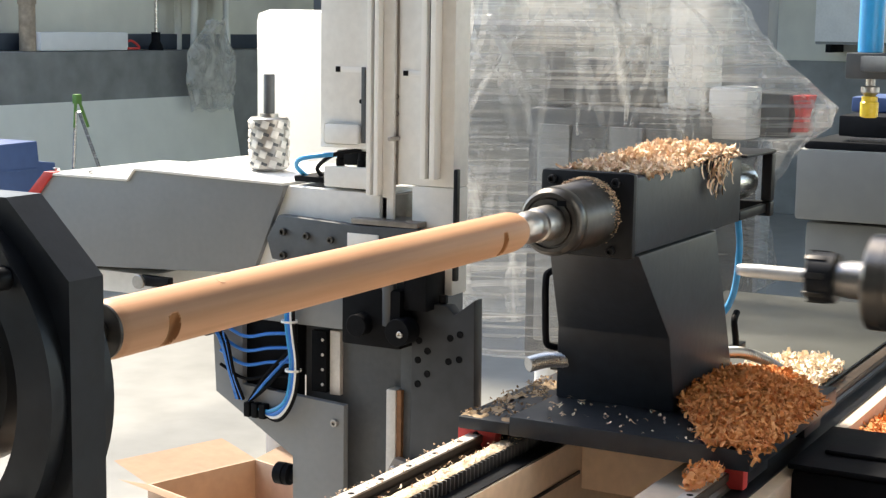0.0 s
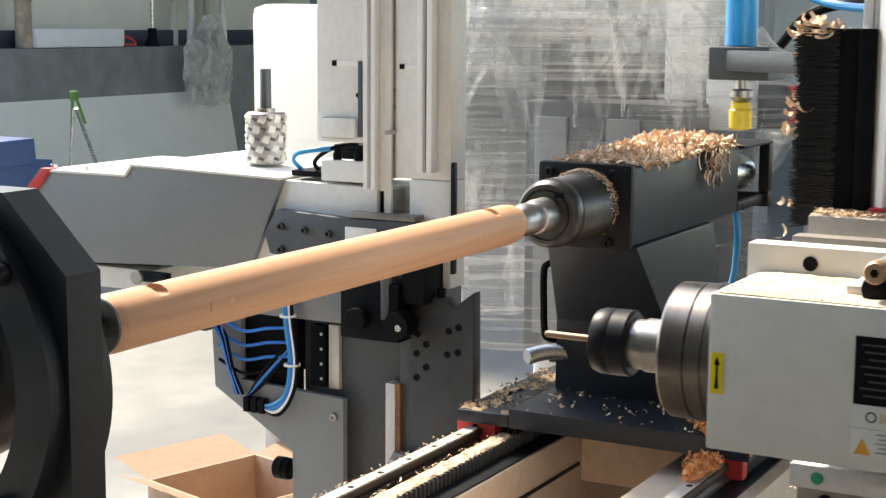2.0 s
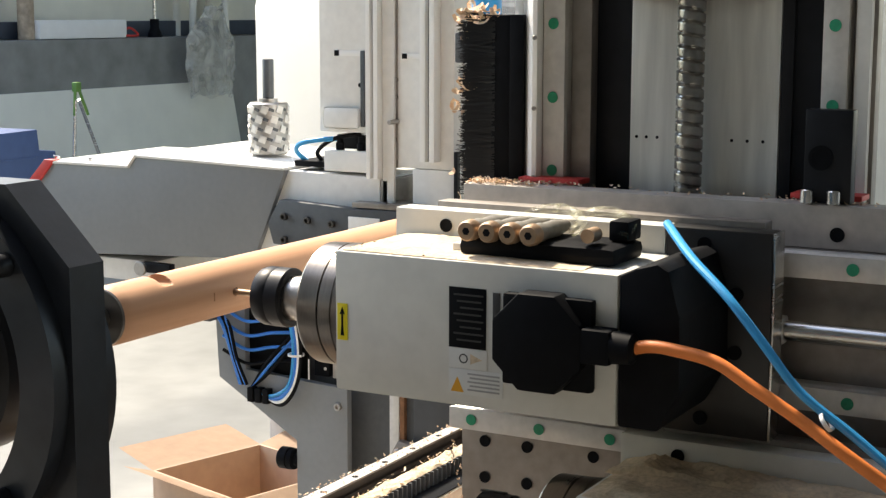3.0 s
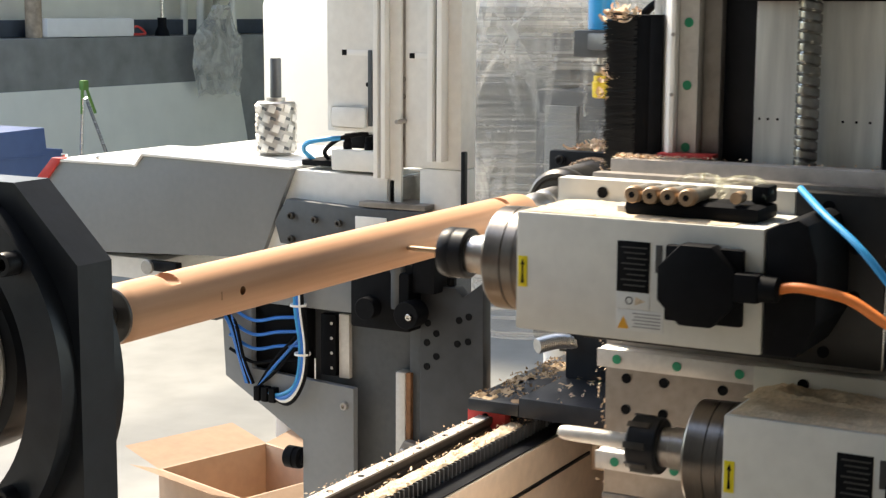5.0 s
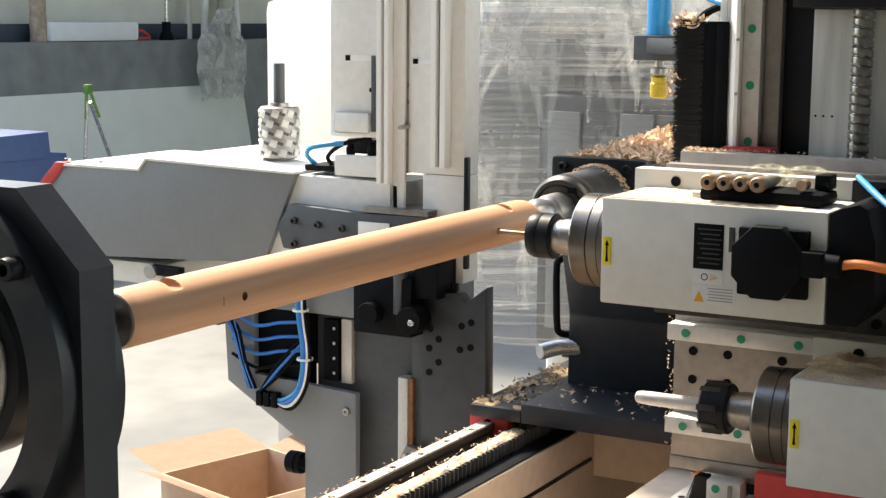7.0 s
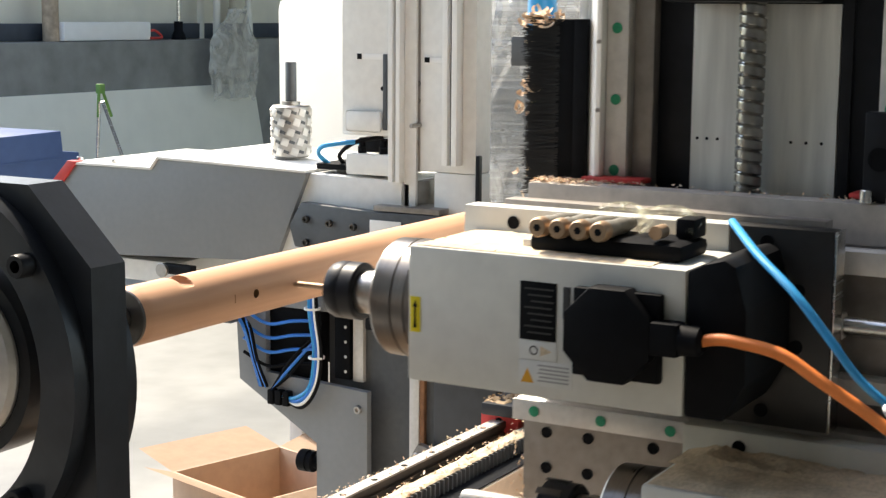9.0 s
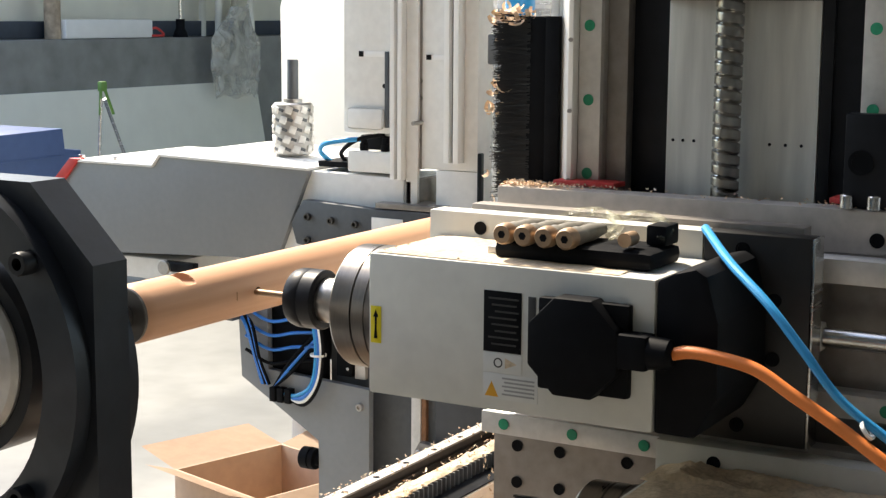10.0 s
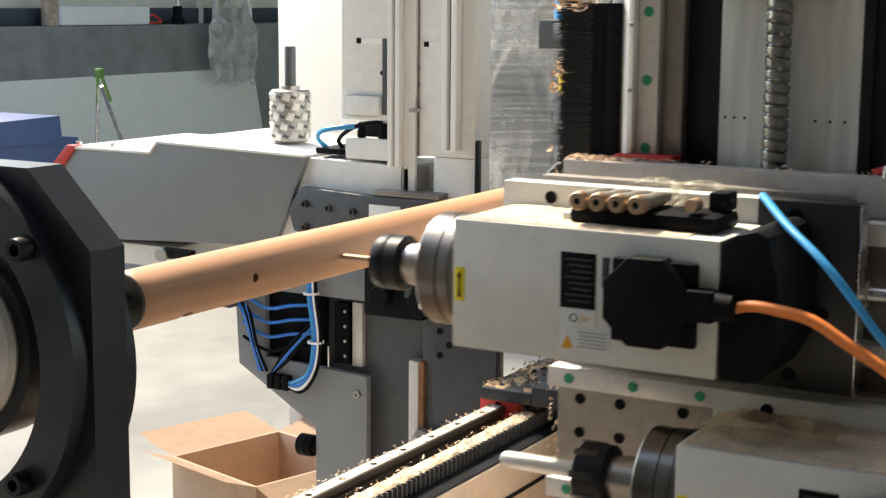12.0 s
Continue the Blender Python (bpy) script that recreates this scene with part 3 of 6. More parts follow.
def far_machine():
    t = thing("grey_machine_bed", "long light grey machine bed with black parts on top", "machine", pose(3.72, -0.7, 0))
    part("bed", box(0, 1.2, -0.9, 1.15, 0.84, 1.06, 0.008), M_SLATE, t)
    part("lower_panel", box(0.03, 1.15, -0.88, 1.12, 0.5, 0.83, 0.01), M_SLATE, t)
    part("base", box(0.2, 1.1, -0.8, 0.95, 0, 0.5, 0.01), M_MID, t)
    part("slide", box(0.01, 0.7, -0.8, 1.13, 1.0602, 1.085, 0.004), M_BLACKP, t)
    part("slide_cover", box(0.04, 0.6, -0.5, 1.0, 1.0855, 1.10, 0.004), M_DULL, t)
    part("end_block", box(0.06, 0.5, 0.3, 1.04, 1.1005, 1.165, 0.006), M_BLACKP, t)
    part("motor", box(0.28, 0.6, 0.9, 1.06, 1.1655, 1.215, 0.01), M_BOXBLUE, t)
    t = thing("wall_cabinet", "pale grey steel cabinet on the end wall", "cabinet", pose(10.6, 1.2, 1.33))
    part("body", box(0, 0.38, -1.3, 1.1, 0, 1.6, 0.01), M_SLATE, t)
    for k in range(3):
        d = part("door", box(-0.02, -0.002, -1.28 + k * 0.8, -0.5 + k * 0.8, 0.02, 1.58, 0.004), M_LIGHT, t)
        part("handle", box(-0.045, -0.02, -0.56 + k * 0.8, -0.53 + k * 0.8, 0.6, 0.75, 0.004), M_BLACK, d)
    for s in (-1.2, 1.0):
        part("bracket", box(0.0, 0.38, s - 0.02, s + 0.02, -0.06, 0, 0.003), M_BLACK, t)
    t = thing("steel_upright", "dark grey steel upright with a slot", "post", pose(5.3, 1.09, 0))
    part("post", box(-0.07, 0.07, -0.07, 0.07, 0, 4.8, 0.006), M_MID, t)
    part("base_plate", box(-0.14, 0.14, -0.14, 0.14, 0, 0.02, 0.003), M_MID, t)


def carton():
    t = thing("cardboard_box", "open brown cardboard box with folded-out flaps", "box", pose(1.82, 1.182, 0, 0, 0, -16))
    w, d, h, k = 0.16, 0.16, 0.35, 0.005
    part("bottom", box(-w, w, -d, d, 0.0, k, 0), M_CARD, t)
    part("side", box(-w, -w + k, -d, d, k, h, 0.001), M_CARD, t)
    part("side", box(w - k, w, -d, d, k, h, 0.001), M_CARD, t)
    part("side", box(-w + k, w - k, -d, -d + k, k, h, 0.001), M_CARD, t)
    part("side", box(-w + k, w - k, d - k, d, k, h, 0.001), M_CARD, t)

    def flap(a, b, out):
        bm = bmesh.new()
        lo = [Vector(a), Vector(b)]
        o = Vector(out)
        vs = [bm.verts.new(p) for p in (lo[0], lo[1], lo[1] + o * 0.96, lo[0] + o)]
        f = bm.faces.new(vs)
        bmesh.ops.solidify(bm, geom=[f], thickness=0.004)
        return bm
    part("flap", flap((-w, -d, h), (-w, d, h), (-0.085, 0.0, 0.03)), M_CARD, t)
    part("flap", flap((w, -d, h), (w, d, h), (0.21, 0.0, 0.05)), M_CARD, t)
    part("flap", flap((-w, d, h), (w, d, h), (0.01, 0.155, 0.022)), M_CARD, t)
    part("flap", flap((-w, -d, h), (w, -d, h), (0.01, -0.12, -0.05)), M_CARD, t)
    pile("shavings_in_box", lambda x, y: 0.06 + 0.02 * noise.noise((x * 7, y * 7, 0)) if math.hypot(x - 1.82, y - 1.182) < 0.145 else None,
         (1.65, 1.98, 1.02, 1.35), 200, M_SHAVE, "brown wood shavings in the cardboard box")


# ---- the lathe bed ----
def lathe_bed():
    t = thing("lathe_bed", "beige welded lathe bed with steel rails and a toothed rack", "lathe bed", pose(0, 0, 0))
    for name, s in (("rear_beam", 1), ("front_beam", -1)):
        y0, y1 = sorted((s * 0.10, s * 0.27))
        part(name, box(-0.9, 2.6, y0, y1, 0.40, 0.745, 0.004), M_BEIGE, t)
        # rail with flanks drawn in
        c = s * 0.203
        part("rail", prism([(c - 0.012, 0.7455), (c + 0.012, 0.7455), (c + 0.012, 0.755), (c + 0.008, 0.760), (c + 0.012, 0.766), (c + 0.012, 0.776),
                            (c - 0.012, 0.776), (c - 0.012, 0.766), (c - 0.008, 0.760), (c - 0.012, 0.755)], "x", -0.88, 2.58, 0.0008), M_OILY, t, "brown oily rail flanks")
        part("rail_top", box(-0.87, 1.58, c - 0.0085, c + 0.0118, 0.7762, 0.7768, 0), M_RAIL, t, "bright ground top of the rail")
        bm = bmesh.new()
        for k in range(30):
            cyl(0.7768, 0.7772, 0.005, (-0.8 + k * 0.08, c, 0), "z", 12, 0.0001, bm)
        tagged(part("rail_screw_holes", bm, M_BLACK, t), kind="stuff")
        part("rail_strip", box(-0.89, 2.59, c - 0.045, c + 0.036, 0.7455, 0.7485, 0.001), M_BLACKP, t)
    # rack: bar and teeth on the rear beam
    part("rack_bed", box(-0.88, 2.58, 0.1035, 0.1412, 0.7455, 0.7475, 0.0005), M_BLACKP, t)
    part("rack", box(-0.88, 2.58, 0.142, 0.166, 0.7455, 0.768, 0.001), M_DARK, t)
    bm = bmesh.new()
    p = 0.0125
    for k in range(int(3.4 / p)):
        x = -0.86 + k * p
        prism([(x, 0.1418), (x + 0.0075, 0.1418), (x + 0.0055, 0.1335), (x + 0.002, 0.1335)], "z", 0.7455, 0.768, 0, bm)
    tagged(part("rack_teeth", bm, M_DARK, t, smooth=False), kind="stuff")
    # sawdust packed on the rack
    bm = bmesh.new()
    prev = None
    for i in range(340):
        x = 0.25 + 0.0025 * i
        row = []
        for j in range(9):
            y = 0.1375 + 0.0033 * j
            h = 0.0035 * (0.75 + 0.9 * noise.noise((x * 45, y * 60, 2)) + 0.5 * noise.noise((x * 160, y * 170, 6))) * (0.2 if j in (0, 8) else 1)
            row.append(bm.verts.new((x, y + 0.002 * noise.noise((x * 120, j, 0)), 0.7683 + max(0.0, h))))
        if prev:
            for j in range(8):
                bm.faces.new((prev[j], prev[j + 1], row[j + 1], row[j]))
        prev = row
    tagged(part("rack_dust", bm, M_DUST, t, "pale sawdust packed on the rack"), kind="stuff")
    for x in (-0.5, 0.35, 1.28, 2.2):
        part("cross_panel", box(x, x + 0.02, -0.0995, 0.0995, 0.655, 0.738, 0.003), M_BEIGE, t)
    part("belly_plate", box(-0.88, 2.58, -0.0995, 0.0995, 0.45, 0.46, 0.002), M_BLACKP, t)
    part("seam", box(-0.5, 1.27, 0.0965, 0.0995, 0.684, 0.690, 0.001), M_BLACKP, t)
    for x in (-0.8, 0.9, 2.3):
        for s in (-1, 1):
            part("leg", box(x, x + 0.16, s * 0.185 - 0.085, s * 0.185 + 0.085, 0.0, 0.40, 0.005), M_BEIGE, t)
    # chip tray on the operator's side
    part("chip_tray", box(1.52, 2.58, -0.52, -0.2705, 0.665, 0.68, 0.002), M_BLACKP, t)
    part("tray_edge", box(1.52, 2.58, -0.535, -0.521, 0.66, 0.72, 0.002), M_BLACKP, t)
    pile("bed_shavings", lambda x, y: 0.777 + 0.004 * noise.noise((x * 30, y * 60, 1)) if random.random() < 0.45 else None,
         (0.35, 1.08, 0.191, 0.216), 420, M_SHAVEP, "pale wood crumbs along the bed rail", 0.003, 0.008, 0.0, bed=False)
    pile("rack_shavings", lambda x, y: 0.769 if random.random() < 0.7 else None,
         (0.35, 1.12, 0.134, 0.168), 420, M_SHAVEP, "pale wood crumbs caught along the toothed rack", 0.003, 0.010, 0.0, bed=False)


# ---- headstock ----
def headstock():
    t = thing("headstock", "black headstock plate with a round bore and chamfered corners", "headstock", pose(-0.19, 0, AX))
    hw, ch = 0.152, 0.058
    outer = [(-hw, -0.5), (hw, -0.5), (hw, hw - ch - 0.008), (hw - ch, hw - 0.01), (-hw + ch, hw - 0.01), (-hw, hw - ch - 0.008)]
    bm = bmesh.new()
    seg, rb = 64, 0.116

    def onto(a):
        """Where a ray from the bore's centre leaves the plate."""
        d = Vector((math.cos(a), math.sin(a)))
        best = None
        for p, q in zip(outer, outer[1:] + outer[:1]):
            p, q = Vector(p), Vector(q)
            e = q - p
            den = d.x * e.y - d.y * e.x
            if abs(den) < 1e-9:
                continue
            s = (p.x * e.y - p.y * e.x) / den
            u = (p.x * d.y - p.y * d.x) / den
            if s > 0 and -1e-6 <= u <= 1 + 1e-6 and (best is None or s < best):
                best = s
        return d * best
    angles = sorted([2 * math.pi * i / seg for i in range(seg)] + [math.atan2(p[1], p[0]) % (2 * math.pi) for p in outer])
    rows = {}
    for key, x in (("f", -0.036), ("b", 0.0)):
        rows[key] = [(bm.verts.new((x, rb * math.cos(a), rb * math.sin(a))), bm.verts.new((x, *onto(a)))) for a in angles]
    n_ = len(angles)
    for i in range(n_):
        j = (i + 1) % n_
        f, b = rows["f"], rows["b"]
        bm.faces.new((f[i][0], f[i][1], f[j][1], f[j][0]))
        bm.faces.new((b[i][0], b[j][0], b[j][1], b[i][1]))
        bm.faces.new((f[i][0], f[j][0], b[j][0], b[i][0]))
        bm.faces.new((f[i][1], b[i][1], b[j][1], f[j][1]))
    part("plate", bm, M_CAST, t)
    part("flange", ring(-0.052, -0.0362, 0.116, 0.1485, (0, 0, 0), "x", 72), M_CAST, t, "black ring flange round the bore")
    part("rear_disc", ring(0.0005, 0.03, 0.119, 0.135, (0, 0, -0.012), "x", 72), M_CAST, t)
    for k in range(4):
        part("bolt", screw_head((-0.0525, (-0.107, 0.107, -0.097, 0.097)[k], (0.087, 0.087, -0.087, -0.087)[k]), "x", 0.009, 0.012), M_BLACKP, t)
    part("hub", lathe([(-0.03, 0.02), (-0.03, 0.063), (-0.026, 0.067), (0.02, 0.067), (0.02, 0.04), (0.088, 0.034), (0.088, 0.01)], (0, 0, 0), "x", 56), M_RAIL, t, "pale turned steel spindle hub")
    part("hub_ring", ring(-0.024, 0.016, 0.0675, 0.079, (0, 0, 0), "x", 56), M_BLACKP, t)
    part("pedestal", box(-0.04, 0.12, -0.15, 0.15, 0.75 - AX, 0.80 - AX, 0.004), M_CAST, t)
    part("gearbox", box(-0.9, -0.42, -0.17, 0.19, 0.7451 - AX, 0.14, 0.012), M_CAST, t)
    part("spindle_tube", cyl(-0.42, -0.03, 0.03, (0, 0, 0), "x"), M_STEELH, t)


# ---- tailstock ----
def tailstock():
    t = thing("tailstock", "black tailstock with a live centre, dusted with shavings", "tailstock", pose(0, 0, 0))
    part("pallet", box(1.08, 1.56, -0.25, 0.138, 0.786, 0.817, 0.002), M_CAST, t)
    part("pallet_step", box(1.08, 1.56, 0.1385, 0.228, 0.786, 0.806, 0.003), M_CAST, t)
    for s in (-1, 1):
        for x in (1.12, 1.42):
            part("rail_block", box(x, x + 0.1, s * 0.203 - 0.033, s * 0.203 + 0.033, 0.756, 0.7855, 0.003), M_BLACKP, t)
        w = part("wiper", box(1.095, 1.1185, s * 0.203 - 0.034, s * 0.203 + 0.034, 0.752, 0.7855, 0.004), M_RED, t, "red plastic rail wiper")
        part("wiper_screw", screw_head((1.0945, s * 0.203, 0.776), "x", 0.005, 0.003), M_BLACK, w)
    bm = prism([(1.063, 1.09), (1.206, 0.943), (1.238, 0.8172), (1.53, 0.8172), (1.47, 0.96), (1.41, 1.09)], "y", -0.075, 0.1, 0.004)
    for v in bm.verts:
        if v.co.y > 0:
            # the rear flank flares towards the foot
            v.co.y += -0.03 + 0.046 * min(1, (1.09 - v.co.z) / 0.147) + 0.015 * max(0, min(1, (0.943 - v.co.z) / 0.126))
    part("post", bm, M_CAST, t)
    part("quill_box", box(1.062, 1.55, -0.07, 0.075, 1.0905, 1.205, 0.006), M_CAST, t)
    part("front_plate", box(1.046, 1.0615, -0.072, 0.078, 1.085, 1.212, 0.007), M_BLACKP, t)
    for y, z in ((0.057, 1.197), (-0.044, 1.197), (0.057, 1.1), (-0.038, 1.096)):
        part("plate_screw", screw_head((1.0455, y, z), "x", 0.007, 0.007), M_BLACKP, t)
    part("quill", lathe([(0.909, 0.024), (0.909, 0.033), (0.9125, 0.034), (0.9125, 0.036), (0.909, 0.037), (0.909, 0.042), (0.914, 0.047), (0.922, 0.0485), (0.934, 0.0485), (0.935, 0.0478), (0.936, 0.0485), (1.02, 0.0485), (1.024, 0.051), (1.046, 0.051)], (0, 0, AX), "x", 48), M_QUILL, t, "worn dark steel quill sleeve")
    part("quill_slot", box(0.9085, 0.9105, -0.026, -0.012, AX + 0.024, AX + 0.032, 0.0005), M_BLACK, t)
    part("live_centre", lathe([(0.803, 0.008), (0.812, 0.0155), (0.824, 0.0205), (0.838, 0.0225), (0.848, 0.0225), (0.852, 0.0205), (0.866, 0.0205), (0.868, 0.0232), (0.874, 0.0245), (0.9088, 0.025)], (0, 0, AX), "x", 40), M_STEELH, t, "bright steel live centre")
    bm = bmesh.new()
    rnd = random.Random(8)
    for k in range(800):
        a = rnd.gauss(0.15, 0.75)
        rr = 0.0515 + rnd.uniform(0, 0.003)
        shaving(bm, (1.043 - abs(rnd.gauss(0, 0.012)), -rr * math.sin(a), AX + rr * math.cos(a)), rnd.uniform(0.0015, 0.0045), 0.0016, rnd.uniform(0.5, 2), Euler((a + rnd.uniform(-0.4, 0.4), rnd.uniform(-0.4, 0.4), rnd.uniform(0, 6))), 3)
    tagged(part("quill_dust", bm, M_SHAVEP, t, smooth=False), kind="stuff")
    # rear yoke that carries the feed cylinder
    part("yoke", box(1.700, 1.722, -0.078, 0.07, 1.085, 1.112, 0.004), M_BLACKP, t)
    part("yoke_side", box(1.700, 1.722, -0.078, -0.058, 1.1125, 1.2, 0.004), M_BLACKP, t)
    part("yoke_side", box(1.700, 1.722, 0.05, 0.07, 1.1125, 1.2, 0.004), M_BLACKP, t)
    part("yoke_rib", box(1.5505, 1.6995, -0.07, -0.058, 1.092, 1.108, 0.002), M_BLACKP, t)
    part("yoke_top", box(1.5505, 1.722, -0.078, 0.07, 1.2005, 1.2065, 0.002), M_BLACKP, t)
    part("feed_cylinder", cyl(1.5505, 1.6995, 0.032, (0, -0.022, 1.147), "x"), M_STEEL, t)
    part("hose", tube([(1.60, -0.05, 1.09), (1.60, -0.055, 1.03), (1.585, -0.05, 0.95), (1.56, -0.02, 0.89), (1.56, 0.02, 0.82)], 0.006), M_CYAN, t, "light blue air hose")
    part("clamp_lever", tube([(1.25, 0.125, 1.03), (1.218, 0.14, 1.026), (1.208, 0.14, 1.008), (1.21, 0.14, 0.96), (1.213, 0.14, 0.925), (1.225, 0.14, 0.905), (1.262, 0.125, 0.895)], 0.0058), M_BLACK, t, "black bow handle")
    part("lever_hub", cyl(0.122, 0.134, 0.012, (1.262, 0, 0.895), "y"), M_BLACKP, t)
    part("clamp_handle", tube([(1.588, -0.06, 0.862), (1.57, -0.064, 0.885), (1.566, -0.062, 0.912), (1.585, -0.06, 0.925)], 0.006), M_BLACK, t)
    part("handle_arm", box(1.5, 1.628, -0.066, -0.05, 0.852, 0.866, 0.003), M_BLACKP, t)
    pts = [(1.26, 0.09, 0.875), (1.21, 0.125, 0.886), (1.17, 0.15, 0.882)]
    part("flex_conduit", tube(pts, 0.0125, 14, 26, 0.07), M_HOSE, t, "ribbed metal conduit")
    part("flex_conduit", tube([(1.5, -0.06, 0.866), (1.55, -0.085, 0.86), (1.59, -0.115, 0.842), (1.615, -0.14, 0.82)], 0.010, 14, 22, 0.07), M_HOSE, t, "ribbed metal conduit")

    # shavings on and round it
    def top(x, y):
        u = (x - 1.05) / 0.5
        if not 0.1 < u < 0.98 or not -0.074 < y < 0.07:
            return None
        ridge = math.exp(-((u - 0.70) / 0.30) ** 2)
        return 1.206 + 0.021 * ridge * max(0, 1 - ((y + 0.005) / 0.085) ** 2) + 0.004 * noise.noise((x * 40, y * 40, 0))
    pile("quill_shavings", top, (1.06, 1.56, -0.078, 0.07), 2600, M_SHAVEP, "curly pale wood shavings heaped on the tailstock", 0.008, 0.03)
    bm = bmesh.new()
    rnd = random.Random(5)
    for k in range(60):
        x = 1.40 + rnd.gauss(0, 0.035)
        shaving(bm, (x, -0.073 - rnd.uniform(0, 0.008), 1.205 - abs(rnd.gauss(0, 0.016)) * (1 if k % 3 else 2)), rnd.uniform(0.014, 0.03), 0.006, rnd.uniform(0.5, 2), Euler((1.3, 1.4 + rnd.uniform(-0.4, 0.4), rnd.uniform(-0.6, 0.6))))
    tagged(part("hanging_shavings", bm, M_SHAVEP, smooth=False), "wood shavings hanging over the tailstock's edge", "wood shavings", kind="stuff")

    def heap(x, y):
        # on the pallet's front corner and over its edge
        if not (1.075 < x < 1.56 and -0.258 < y < -0.07):
            return None
        if x < 1.266 and y > -0.068 - 0.614 * (1.266 - x):
            return None
        if x > 1.45 and y < -0.258 + 0.7 * (x - 1.45):
            return None
        hump = math.exp(-((x - 1.36) / 0.18) ** 2 - ((y + 0.135) / 0.08) ** 2)
        base = 0.819 - max(0, -0.25 - y) * 1.5
        return base + 0.038 * hump + 0.009 * noise.noise((x * 25, y * 25, 4))
    pile("heap_shavings", heap, (1.075, 1.56, -0.26, -0.07), 5600, M_SHAVE, "heap of orange-brown wood shavings beside the tailstock", 0.008, 0.032)

    def spill(x, y):
        d = ((x - 1.74) / 0.30) ** 2 + ((y + 0.37) / 0.15) ** 2 + 0.3 * noise.noise((x * 9, y * 9, 3))
        return None if d > 1 or x < 1.53 or y > -0.276 or y < -0.516 else 0.686 + 0.055 * (1 - d) + 0.007 * noise.noise((x * 20, y * 20, 7))
    pile("tray_shavings", spill, (1.5, 2.1, -0.52, -0.275), 3000, M_SHAVE, "orange-brown wood shavings in the chip tray", 0.010, 0.034)
    # added sheet hides the rear rail; its dark colour replaces missing shade
    tagged(part("bed_cover", box(1.585, 2.62, -0.19, 0.30, 0.7772, 0.783, 0.001), M_COVER), "smooth added sheet on the bed, dark in place of shade", "cover sheet")
    # sunlit heap takes the whitened shavings colour
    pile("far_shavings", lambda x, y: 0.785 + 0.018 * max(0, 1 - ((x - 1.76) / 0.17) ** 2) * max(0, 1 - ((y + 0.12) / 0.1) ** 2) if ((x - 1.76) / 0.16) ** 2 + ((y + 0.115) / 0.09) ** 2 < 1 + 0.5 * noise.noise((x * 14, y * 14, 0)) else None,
         (1.63, 2.05, -0.19, 0.03), 900, M_SHAVELIT, "pale wood shavings across the bed, whitened for sunlight", 0.012, 0.034)
    pile("pallet_shavings", lambda x, y: 0.8165 if random.random() < 0.25 + 0.5 * (noise.noise((x * 18, y * 18, 2)) > 0) else None,
         (1.085, 1.235, -0.16, 0.13), 70, M_SHAVEP, "loose shavings on the tailstock pallet", 0.006, 0.016, 0.0, bed=False)
    pile("step_shavings", lambda x, y: 0.8095 + 0.003 * noise.noise((x * 30, y * 30, 9)) if noise.noise((x * 16, y * 22, 3)) > -0.12 + 0.9 * max(0, 0.155 - y) - 0.2 * (y < 0.165) else None,
         (1.085, 1.5, 0.1395, 0.226), 420, M_CHIPS, "sawdust and shavings on the pallet's step", 0.004, 0.013, 0.0)
    pile("corner_shavings", lambda x, y: 0.780 + 0.018 * max(0, 1 - ((x - 1.03) / 0.06) ** 2 - ((y + 0.2) / 0.04) ** 2) if ((x - 1.03) / 0.06) ** 2 + ((y + 0.198) / 0.024) ** 2 < 1 else None, (0.965, 1.093, -0.24, -0.16), 130, M_SHAVE, "clump of orange shavings on the front rail", 0.010, 0.022)


# ---- the turned leg ----
WP_R = 0.0268


